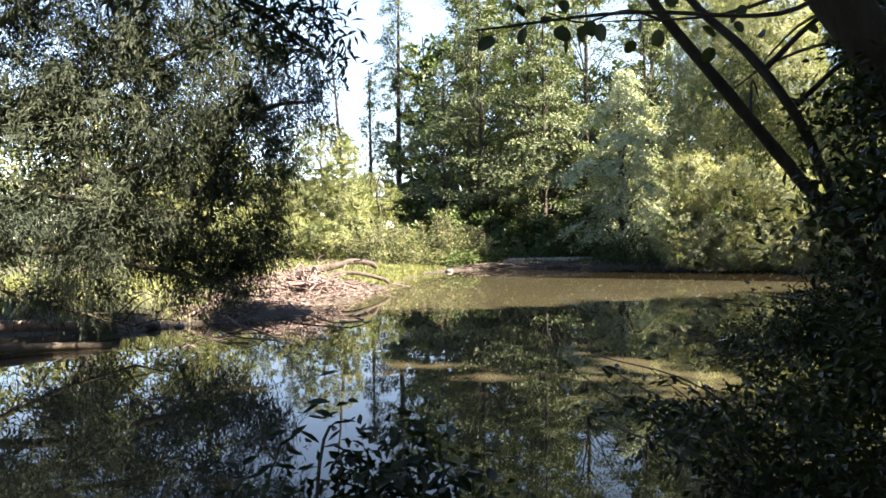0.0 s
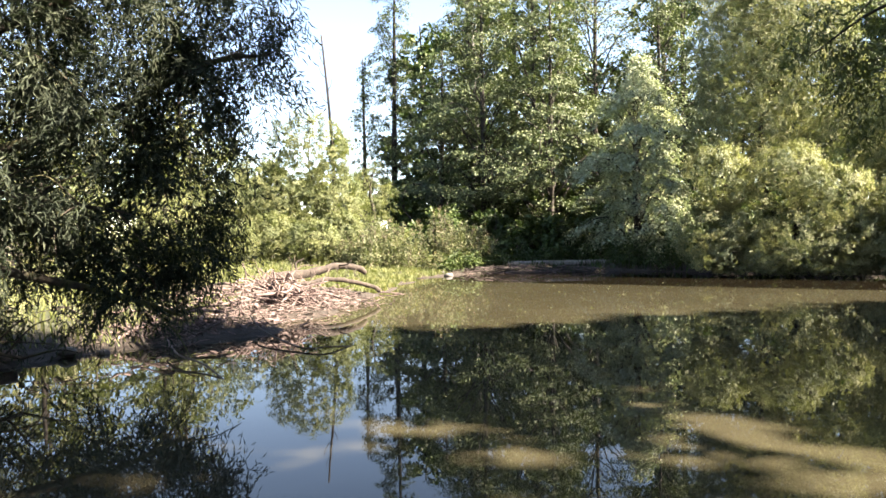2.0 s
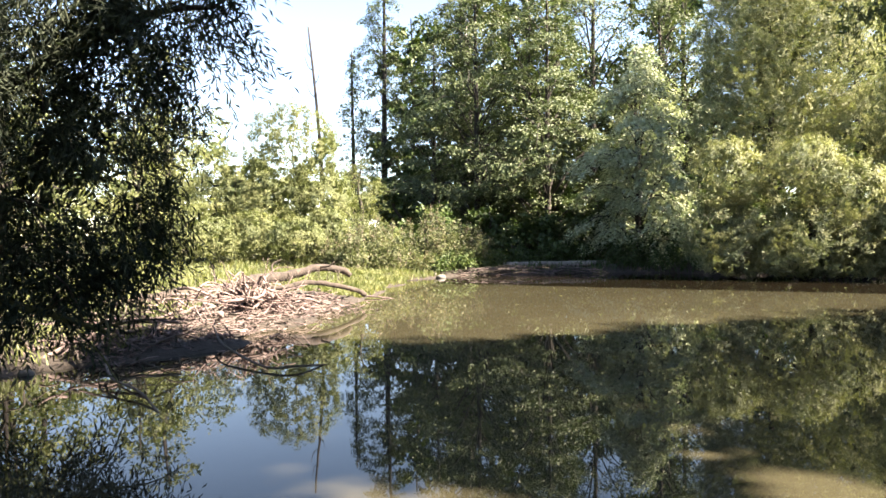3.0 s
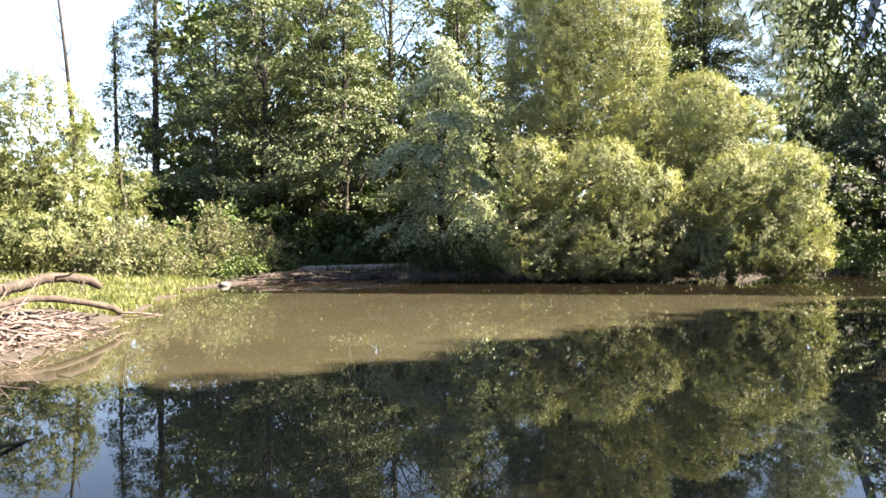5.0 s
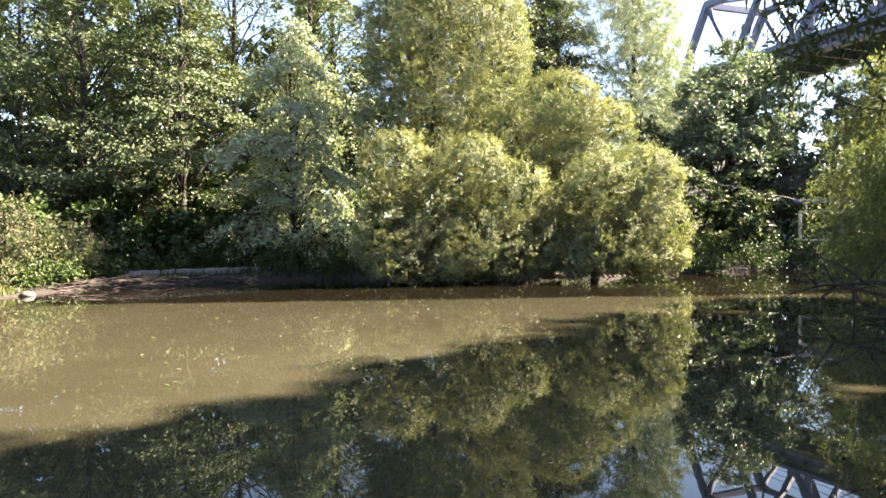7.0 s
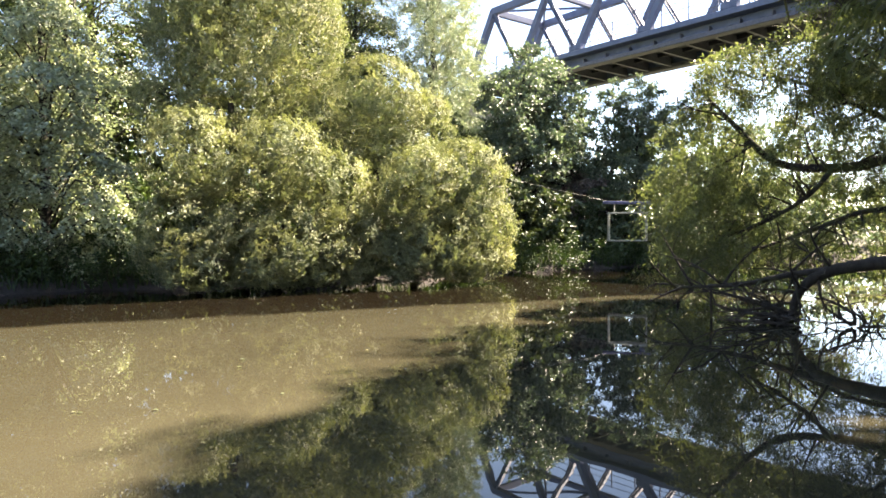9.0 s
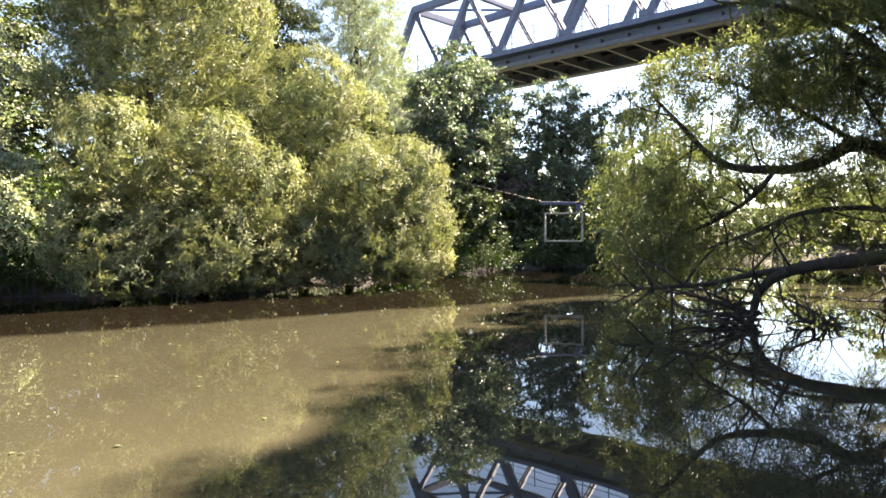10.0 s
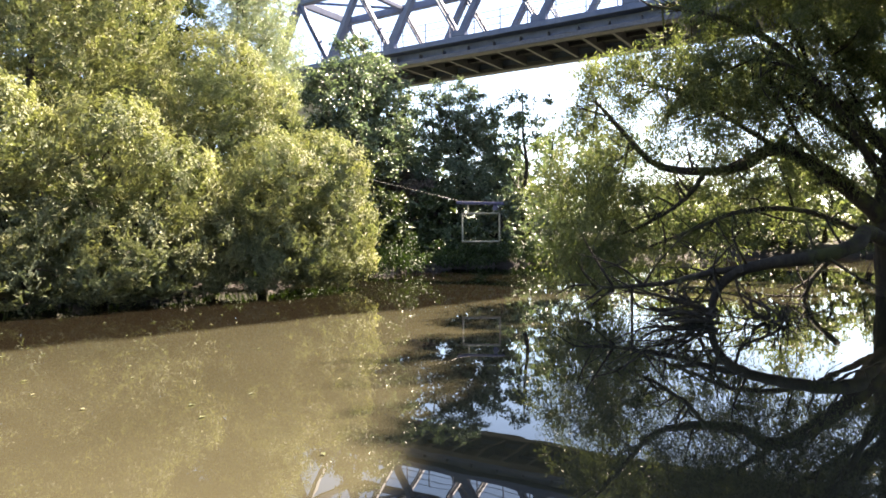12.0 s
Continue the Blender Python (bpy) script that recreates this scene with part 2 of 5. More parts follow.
def bar(p, q, wide, high, up=(0, 0, 1), edge=0.0):
    """A square bar from p to q; edge cuts its long corners."""
    p, q = np.asarray(p, float), np.asarray(q, float)
    t = (q - p) / np.linalg.norm(q - p)
    a = np.cross(t, up)
    a /= np.linalg.norm(a)
    b = np.cross(a, t)
    w, h, e = wide / 2, high / 2, edge
    rim = [(-w + e, -h), (w - e, -h), (w, -h + e), (w, h - e), (w - e, h), (-w + e, h), (-w, h - e), (-w, -h + e)] if e else [(-w, -h), (w, -h), (w, h), (-w, h)]
    n = len(rim)
    v = [c + x * a + y * b for c in (p, q) for x, y in rim]
    f = [(i, (i + 1) % n, n + (i + 1) % n, n + i) for i in range(n)] + [tuple(range(n))[::-1], tuple(range(n, 2 * n))]
    return np.array(v), f


def unit(v):
    return v / (np.linalg.norm(v, axis=-1, keepdims=True) + 1e-9)


def leaves(at, along, length, width, rng, flat=0.5, fold=0.25, out=None, firm=1.5):
    """Folded leaves of two faces each, growing from the places at in the directions along."""
    n = len(at)
    along = unit(along)
    up = rng.normal(0, 1, (n, 3)) + np.array([0, 0, flat * 1.6])
    up = unit(up if out is None else up + out * firm)
    if firm > 2:
        along = unit(along - 0.8 * out * (along * out).sum(1, keepdims=True))
    side = unit(np.cross(along, up))
    top = np.cross(side, along)
    ln = (length * rng.uniform(0.65, 1.25, n))[:, None]
    wd = (width * rng.uniform(0.7, 1.2, n))[:, None]
    mid = at + along * ln * 0.45
    tip = at + along * ln - top * ln * 0.12
    v = np.stack([at, mid + side * wd * 0.5 + top * wd * fold, tip, mid - side * wd * 0.5 + top * wd * fold], 1).reshape(-1, 3)
    i = np.arange(n)[:, None] * 4
    return v, np.concatenate([i + [0, 1, 2], i + [0, 2, 3]], 0)


def crown(lobes, count, length, width, rng, twig=0.5, per=9, droop=0.3, hollow=0.5, flat=0.5, lump=0.3, spread=0.8, clump=0.42, round_face=0.6, firm=1.5):
    """A crown of leafy twigs in clumps spread over lobes (x, y, z, rx, ry, rz), thicker towards the outside, with gaps between the clumps."""
    lobes = np.asarray(lobes, float)
    share = (lobes[:, 3] * lobes[:, 4] * lobes[:, 5]) ** 0.667
    # clump centres on the lobes
    per_lobe = np.maximum(6, (share / clump**2 * 3.2).astype(int))
    home = np.repeat(np.arange(len(lobes)), per_lobe)
    d0 = unit(rng.normal(0, 1, (len(home), 3)))
    phase = rng.uniform(0, 6.28, (len(lobes), 4))[home]
    bulge = (np.sin(d0[:, 0] * 5.1 + phase[:, 0]) + np.sin(d0[:, 1] * 6.3 + phase[:, 1]) + np.sin(d0[:, 2] * 5.7 + phase[:, 2]) + np.sin((d0[:, 0] - d0[:, 2]) * 9.0 + phase[:, 3])) / 4
    r0 = (hollow + (1 - hollow) * rng.uniform(0, 1, len(home)) ** 0.6) * (1 + lump * bulge)
    heart = lobes[home, :3] + d0 * lobes[home, 3:] * r0[:, None]
    weight = share[home] / per_lobe[home] * rng.uniform(0.5 if firm > 2 else 0.25, 1.6, len(home))
    which = rng.choice(len(home), count // per, p=weight / weight.sum())
    m = len(which)
    d = unit(d0[which] + rng.normal(0, 0.45, (m, 3)))
    puff = rng.uniform(0.6, 1.25, len(home))[which] * clump
    centre = heart[which] + np.clip(rng.normal(0, 0.5, (m, 3)), -1.1, 1.1) * puff[:, None] * [1, 1, 0.62]
    grow = unit(d * [1, 1, 0.7] + rng.normal(0, 0.55, (m, 3)) + [0, 0, 0.25 - droop])
    ln = twig * rng.uniform(0.5, 1.3, m)
    k = np.linspace(-0.5, 0.5, per)[None, :, None]
    at = centre[:, None] + grow[:, None] * ln[:, None, None] * k
    at[..., 2] -= droop * (k[..., 0] + 0.5) ** 2 * ln[:, None]
    side = unit(rng.normal(0, 1, (m, per, 3)))
    along = grow[:, None] * 0.7 + side * spread + np.array([0, 0, -droop * 0.8])
    at = (at + side * 0.01).reshape(-1, 3)
    keep = at[:, 2] > 0.06
    out = np.repeat(unit(round_face * d0[which] + (centre - heart[which]) / (puff[:, None] + 1e-6)), per, 0)
    return leaves(at[keep], along.reshape(-1, 3)[keep], length, width, rng, flat, 0.25, out[keep], firm)


def tree(name, base, top, r0, lobes, leaf, bark, label, category, count, size, seed, group="", twig=0.5, droop=0.3, bend=0.3, limbs=None, hollow=0.5, flat=0.5, lump=0.3, per=9, twigs=2, spread=0.8, clump=0.42, round_face=0.6, firm=1.5, core=0.0):
    """Trunk from base to top, a limb to each lobe with smaller branches, and a crown of leaves."""
    rng = np.random.default_rng(seed)
    base, top = np.array(base, float), np.array(top, float)
    ob = thing(name, base, label, category, group)
    path = [base + (top - base) * k + rng.uniform(-bend, bend, 3) * [1, 1, 0] * math.sin(math.pi * k) for k in np.linspace(0, 1, 5)]
    path[0] = path[0] - [0, 0, 0.25]
    line = curve_through(path, 6)
    part("trunk", tube(path, r0, r0 * 0.18, 9, 6, 0.07, rng), bark, ob, smooth=True)
    for lb in lobes if limbs is None else limbs:
        c = np.array(lb[:3])
        goal = c[2] - 0.55 * np.linalg.norm(c[:2] - base[:2]) - 0.15 * (top[2] - base[2]) * rng.uniform(0.3, 1.0)
        i = int(np.clip(np.argmin(np.abs(line[:, 2] - goal)), 2, len(line) - 4))
        s = line[i]
        rr = r0 * (1 - 0.8 * i / len(line)) * 0.55
        mid = s * 0.5 + c * 0.5 + rng.uniform(-0.25, 0.25, 3) * lb[3] + [0, 0, -0.1 * lb[5]]
        shapes = [tube([s, mid, c], rr, rr * 0.35, 6, 5, 0.05, rng)]
        for _ in range(twigs):
            e = c + unit(rng.normal(0, 1, 3)) * np.array(lb[3:6]) * rng.uniform(0.5, 0.85)
            m0 = mid if rng.random() < 0.5 else c
            shapes.append(tube([m0, (m0 + e) / 2 + rng.uniform(-0.12, 0.12, 3) * lb[3], e], rr * 0.4, rr * 0.08, 4, 3))
        part("limb", joined(shapes), bark, ob, smooth=True)
    v, f = crown(lobes, count, size[0], size[1], rng, twig, per, droop, hollow, flat, lump, spread, clump, round_face, firm)
    if core:
        # larger leaves, added inside the crown to block light and gaps
        inner = [(*lb[:3], *(np.array(lb[3:6]) * core)) for lb in lobes]
        v2, f2 = crown(inner, count // 7, 0.14, 0.06, rng, 0.35, 8, droop, 0.4, flat, 0.1, 0.8, 0.3)
        f = np.concatenate([f, f2 + len(v)])
        v = np.concatenate([v, v2])
    part("crown", (v, f), leaf, ob)
    return ob


# ---- ground and water ----
SHORE = np.array([(-9, 1.0), (-3, 1.3), (0, 1.9), (2.2, 2.6), (3.6, 4.5), (5.0, 7.5), (6.4, 10.0), (9, 10.3), (14, 9.2), (18.3, 10.2), (23, 9), (30, 5), (38, 1.5), (43, 3), (45, 9), (42, 15), (36, 20.6), (29, 23.2), (25, 24.6), (22, 25.6), (17.5, 25.6), (13.7, 27.2), (9.7, 29), (7.5, 30.4), (2.5, 30.2), (1.2, 29.6), (0.0, 28.3), (-0.5, 27.2), (-0.7, 25.5), (-1.4, 22), (-1.9, 19), (-2.5, 16), (-2.9, 14.5), (-3.7, 12.8), (-5.0, 12.0), (-6.2, 10.8), (-7.2, 8.6), (-10, 6)], float)


def shore_distance(x, y):
    """Metres to the waterline: negative on the water."""
    d, inside = np.full(x.shape, 1e9), np.zeros(x.shape, bool)
    for (ax, ay), (bx, by) in zip(SHORE, np.roll(SHORE, -1, 0)):
        k = np.clip(((x - ax) * (bx - ax) + (y - ay) * (by - ay)) / ((bx - ax) ** 2 + (by - ay) ** 2), 0, 1)
        d = np.minimum(d, np.hypot(x - ax - k * (bx - ax), y - ay - k * (by - ay)))
        cross = (ay > y) != (by > y)
        inside ^= cross & (x < (bx - ax) * (y - ay) / (by - ay + 1e-12) + ax)
    return np.where(inside, -d, d)


def ground_height(x, y):
    d = shore_distance(x, y)
    d = d + 0.22 * np.sin(x * 1.9 + 1.3 * np.sin(y * 1.1)) + 0.18 * np.sin(y * 2.3 + np.sin(x * 1.7))
    bump = 0.05 * np.sin(x * 2.1 + y) + 0.05 * np.sin(y * 2.7 - x * 0.8) + 0.03 * np.sin(x * 5.3) * np.sin(y * 4.7)
    steep = 0.35 + 0.35 * np.clip((x - 7) / 6, 0, 1)
    low = np.exp(-(((x + 2.5) / 3.5) ** 2 + ((y - 21) / 9.0) ** 2))
    out = 0.02 + (steep * (1 - 0.55 * low)) * (1 - np.exp(-np.maximum(d, 0) / 1.3)) + np.clip(d, 0, 60) * 0.018 + bump * np.clip(d, 0, 1)
    return np.where(d < 0, -0.03 - 0.7 * (1 - np.exp(np.minimum(d, 0) / 1.5)), out)


def build_ground():
    gx = np.concatenate([[-900, -500, -250, -140, -90, -60, -45, -35], np.arange(-28, 50, 0.45), [52, 56, 62, 72, 90, 140, 250, 500, 900]])
    gy = np.concatenate([[-900, -500, -250, -120, -60, -35, -22, -14], np.arange(-9, 46, 0.45), [48, 52, 58, 68, 90, 140, 250, 500, 900]])
    X, Y = np.meshgrid(gx, gy)
    Z = ground_height(X, Y)
    n, m = X.shape
    i = (np.arange(n - 1)[:, None] * m + np.arange(m - 1)[None]).ravel()
    faces = np.stack([i, i + 1, i + m + 1, i + m], 1)
    whole("ground", (np.stack([X, Y, Z], -1).reshape(-1, 3), faces), SOIL, "uneven wooded pond bank of soil, mud and grass", "ground", kind="structure", smooth=True)


build_ground()
nx, ny = 64, 40
X, Y = np.meshgrid(np.linspace(-14, 50, nx), np.linspace(0.2, 34, ny))
i = (np.arange(ny - 1)[:, None] * nx + np.arange(nx - 1)[None]).ravel()
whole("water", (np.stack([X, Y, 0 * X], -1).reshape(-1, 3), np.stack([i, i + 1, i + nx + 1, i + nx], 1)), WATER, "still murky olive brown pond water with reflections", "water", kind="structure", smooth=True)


def ground_at(x, y):
    return float(ground_height(np.array([float(x)]), np.array([float(y)]))[0])


# ---- steel truss bridge ----
BO, BU, BN = np.array([40.17, 33.15]), np.array([0.2033, 0.9791]), np.array([0.9791, -0.2033])
PANEL, S_TOP, S_END, WIDE, SIZE, DECK = 4.45, 6.25, 8.5, 4.85, 1.162, 12.0


def on_bridge(s, w, z):
    """A place on the bridge: along it, across it and above the deck, the flange's foot being 10, in units of SIZE metres."""
    xy = BO + (BU * s + BN * w) * SIZE
    return np.array([xy[0], xy[1], DECK + (z - 10) * SIZE])


def beam(p, q, wide, high, up=(0, 0, 1), edge=0.0):
    return bar(p, q, wide * SIZE, high * SIZE, up, edge * SIZE)


def build_bridge():
    ob = thing("truss_bridge", on_bridge(0, WIDE / 2, 10.0), "blue grey painted steel truss bridge on concrete supports", "bridge")
    s0 = -62.3
    side = np.array([BN[0], BN[1], 0])
    for k, w in enumerate((0.0, WIDE)):
        sg = 1 if k == 0 else -1
        part("bottom_chord", beam(on_bridge(s0, w + sg * 0.33, 10.86), on_bridge(S_END + 0.3, w + sg * 0.33, 10.86), 0.66, 0.28, edge=0.02), STEEL, ob)
        part("girder_web", beam(on_bridge(s0, w + sg * 0.62, 10.5), on_bridge(S_END + 0.3, w + sg * 0.62, 10.5), 0.05, 0.5), STEEL, ob)
        part("bottom_flange", beam(on_bridge(s0, w + sg * 0.4, 10.13), on_bridge(S_END + 0.3, w + sg * 0.4, 10.13), 0.6, 0.24, edge=0.03), FLANGE, ob, "lower flange with shade in its colour")
        part("top_chord", beam(on_bridge(s0, w + sg * 0.2, 14.85), on_bridge(S_TOP + 0.1, w + sg * 0.2, 14.85), 0.36, 0.42, edge=0.02), STEEL, ob)
        part("end_post", beam(on_bridge(S_END, w + sg * 0.2, 11.0), on_bridge(S_TOP, w + sg * 0.2, 14.9), 0.36, 0.42, side, 0.02), STEEL, ob)
        s, n = S_TOP, 0
        while s > s0 + PANEL:
            for a, b, deep in ((s, s - PANEL / 2, 0.2), (s - PANEL, s - PANEL / 2, 0.34)):
                p, q = on_bridge(a, w + sg * 0.2, 14.7), on_bridge(b, w + sg * 0.2, 10.98)
                t = unit(q - p)
                across = np.cross(t, side)
                if deep < 0.3:
                    shape = joined([beam(p, q, 0.04, deep, side)] + [beam(p + across * e, q + across * e, 0.05, 0.28, side) for e in (-0.12, 0.12)])
                else:
                    shape = beam(p, q, 0.32, deep, side, 0.02)
                part("diagonal", shape, STEEL, ob)
            node_p = on_bridge(s - PANEL / 2, w + sg * 0.2, 11.15)
            part("gusset_plate", beam(node_p - np.array([*BU, 0]) * 0.45, node_p + np.array([*BU, 0]) * 0.45, 0.36, 0.42, edge=0.1), STEEL, ob)
            s -= PANEL
    part("deck", joined([beam(on_bridge(s0, WIDE / 2, 10.62), on_bridge(S_END, WIDE / 2, 10.62), WIDE - 1.35, 0.12)]), UNDERSIDE, ob, "deck underside with its shade painted dark")
    s = S_END - 0.4
    while s > -48:
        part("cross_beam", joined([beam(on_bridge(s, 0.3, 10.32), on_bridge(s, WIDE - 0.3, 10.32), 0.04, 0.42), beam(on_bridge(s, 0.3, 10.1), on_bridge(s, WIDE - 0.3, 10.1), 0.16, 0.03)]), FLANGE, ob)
        s -= PANEL / 3
    for w in (1.3, 2.9):
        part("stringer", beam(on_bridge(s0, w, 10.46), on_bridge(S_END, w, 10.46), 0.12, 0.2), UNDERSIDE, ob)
    s, flip = S_TOP, 0
    while s > -46:
        part("top_strut", beam(on_bridge(s, 0.2, 14.8), on_bridge(s, WIDE - 0.2, 14.8), 0.26, 0.4 if s == S_TOP else 0.24, edge=0.02), STEEL, ob)
        for a, b in ((0.2, WIDE - 0.2), (WIDE - 0.2, 0.2)):
            part("wind_brace", beam(on_bridge(s, a, 14.86), on_bridge(s - PANEL, b, 14.86), 0.12, 0.12), STEEL, ob)
        s -= PANEL
    for w in (0.62, WIDE - 0.62):
        for z in (11.45, 11.8, 12.15):
            part("rail_wire", beam(on_bridge(-48, w, z), on_bridge(S_END, w, z), 0.025, 0.025), WIRE, ob)
        s = S_END - 0.5
        while s > -48:
            part("railing_post", beam(on_bridge(s, w, 10.68), on_bridge(s, w, 12.2), 0.05, 0.05, (1, 0, 0)), STEEL, ob)
            s -= 1.5
    for s, name in ((9.6, "bridge_abutment"), (-47.0, "bridge_pier")):
        c = on_bridge(s, WIDE / 2, 0)
        z0 = 10 + (ground_at(c[0], c[1]) - 0.6 - DECK) / SIZE
        legs = joined([beam(on_bridge(s, -0.6, (z0 + 9.7) / 2), on_bridge(s, WIDE + 0.6, (z0 + 9.7) / 2), 2.6, 9.7 - z0, edge=0.1), beam(on_bridge(s, -0.9, 9.84), on_bridge(s, WIDE + 0.9, 9.84), 3.2, 0.34, edge=0.05)])
        whole(name, legs, CONCRETE, "tall weathered grey concrete bridge support", "bridge support", "bridge supports")


build_bridge()


# ---- cable and hanging frame ----
def build_cableway():
    a, b, c, d = (18.6, 31.0, 5.4), (21.45, 21.3, 2.52), (21.85, 20.05, 2.47), (25.5, 8.6, 4.6)
    cable = thing("steel_cable", a, "thin sagging steel cable strung between trees over the water", "cable")
    for p, q, sag in ((a, b, 0.12), (c, d, 0.2), (b, c, 0.0)):
        m = (np.array(p) + q) / 2 - [0, 0, sag]
        part("strand", tube([p, m, q], 0.009, 0.009, 5, 6), WIRE, cable, smooth=True)
    car = thing("hanging_cable_frame", (21.65, 20.67, 1.2), "pale metal tube frame hanging from a cable above the water", "cable car")
    part("roller_beam", bar((21.42, 21.4, 2.47), (21.88, 19.95, 2.43), 0.1, 0.1, edge=0.015), BLUEBAR, car, "dark blue carrier beam")
    wdir = np.array([0.84, 0.27, 0]) * 0.25
    e1, e2 = np.array([21.48, 21.22, 0]), np.array([21.84, 20.09, 0])
    for off in (wdir * -0.5, wdir * 0.5):
        p1, p2 = e1 + off, e2 + off
        for z in (1.22, 2.12):
            part("rail", bar(p1 + [0, 0, z], p2 + [0, 0, z], 0.048, 0.048, edge=0.01), ALU, car)
        for p in (p1, p2):
            part("upright", bar(p + [0, 0, 1.22], p + [0, 0, 2.12], 0.048, 0.048, (1, 0, 0), 0.01), ALU, car)
    for p in (e1, e2):
        for z in (1.22, 2.12):
            part("cross_tube", bar(p - wdir * 0.5 + [0, 0, z], p + wdir * 0.5 + [0, 0, z], 0.05, 0.05), ALU, car)
    for k in (0.15, 0.85):
        p = e1 * (1 - k) + e2 * k
        part("hanger", bar(p + [0, 0, 2.1], p + [0, 0, 2.45], 0.03, 0.03, (1, 0, 0)), ALU, car)
    part("pulley", tube([e2 * 0.9 + e1 * 0.1 + [0.05, 0.0, 2.3], e2 * 0.9 + e1 * 0.1 + [-0.05, 0, 2.3]], 0.09, 0.09, 12, 1), BLUEBAR, car)


build_cableway()


# ---- pale willow bushes over the far bank ----
def ball(x, y, z, r, rz=None):
    return (x, y, z, r, r, rz or r)


def willow_bush(base, top, lobes, count, seed, label):
    return tree("willow_bush", base, top, 0.16, lobes, WILLOW, WILLOW_BARK, label, "willow", int(count * 0.92), (0.11, 0.029), seed, "pale willows on the far bank", twig=0.36, droop=-0.12, hollow=0.92, lump=0.06, per=11, flat=0.5, spread=0.55, clump=0.13, round_face=3.6, firm=2.6, core=0.74)


willow_bush((12.6, 28.6, 0.4), (12.3, 29.0, 9.2), [(12.7, 28.2, 7.6, 3.0, 2.3, 3.2), (11.7, 28.8, 5.4, 2.1, 2.0, 2.2), (14.3, 28.4, 4.8, 1.6, 1.8, 2.2), (11.3, 29.1, 8.2, 1.6, 1.6, 2.1), (13.6, 28.6, 9.6, 2.0, 1.9, 2.2), (12.0, 28.9, 10.8, 1.9, 1.8, 1.8)], 120000, 11, "tall pale green willow with a rounded sunlit crown")
willow_bush((10.2, 27.2, 0.3), (9.9, 26.8, 3.8), [(9.7, 26.5, 3.3, 1.15, 1.1, 1.15), (9.4, 26.5, 1.4, 1.1, 1.1, 1.1), (10.6, 26.5, 1.4, 1.2, 1.1, 1.1), (9.9, 26.0, 0.6, 1.3, 0.8, 0.5)], 34000, 12, "small rounded pale willow bush leaning over the water")
willow_bush((12.4, 26.8, 0.3), (12.3, 26.2, 3.9), [(11.8, 25.8, 3.3, 1.2, 1.1, 1.15), (13.1, 25.4, 2.4, 1.3, 1.2, 1.3), (12.2, 25.4, 1.1, 1.7, 1.3, 1.0), (13.8, 25.0, 1.2, 1.1, 1.0, 1.1), (14.5, 24.6, 0.75, 0.9, 0.9, 0.7), (12.9, 24.8, 0.6, 1.3, 0.8, 0.5), (11.4, 25.4, 0.6, 1.2, 0.8, 0.5)], 54000, 13, "rounded willow bush with branches dipping to the water")
willow_bush((16.4, 27.0, 0.3), (16.4, 26.8, 6.2), [(16.0, 26.4, 5.3, 1.6, 1.5, 1.7), (17.6, 26.2, 4.9, 1.15, 1.2, 1.25), (16.5, 26.2, 3.2, 2.0, 1.7, 1.7)], 48000, 14, "rounded pale willow with a sunlit double top")
willow_bush((16.6, 25.4, 0.3), (16.4, 24.4, 3.6), [(16.8, 23.7, 3.0, 1.3, 1.3, 1.2), (15.4, 24.0, 2.6, 1.35, 1.2, 1.25), (16.9, 23.5, 1.6, 1.4, 1.3, 1.3), (15.8, 23.6, 1.1, 1.6, 1.3, 0.95), (16.6, 23.1, 0.65, 1.4, 0.9, 0.55), (14.9, 23.9, 0.6, 1.1, 0.8, 0.5)], 56000, 15, "broad rounded willow bush overhanging the water")

# ---- alder wood on the far bank ----
def tiers(base, h, r, low, rng, boughs, full):
    """Boughs at all heights of a trunk, each with flat sprays of twigs: lines of the boughs, and places and tilts of the sprays."""
    lines, spots, outs = [], [], []
    for k in range(boughs):
        f = low + (0.985 - low) * (k + rng.uniform(0, 1)) / boughs
        a = k * 2.4 + rng.uniform(-0.5, 0.5)
        reach = r * (0.22 + full * math.sin(math.pi * min(1.0, (0.12 + 0.88 * f)) ** 0.8)) * rng.uniform(0.6, 1.2)
        out, side = np.array([math.cos(a), math.sin(a), 0]), np.array([-math.sin(a), math.cos(a), 0])
        s0 = base + [0, 0, h * f - reach * 0.45]
        rise = rng.uniform(0.3, 0.8) * reach
        p = [s0, s0 + out * reach * 0.5 + [0, 0, rise], s0 + out * reach + side * rng.uniform(-0.2, 0.2) * reach + [0, 0, rise * rng.uniform(0.3, 0.9)]]
        lines.append((p, 0.01 + 0.012 * reach))
        line = curve_through(p, 6)
        for _ in range(max(3, int(reach * 5.0))):
            u = rng.uniform(0.25, 1.0)
            c = line[min(len(line) - 1, int(u * len(line)))] + side * rng.normal(0, 0.3) * reach * (1.15 - 0.7 * u) + [0, 0, rng.normal(0, 0.2)]
            spots.append(c), outs.append(out)
    return lines, np.array(spots), np.array(outs)


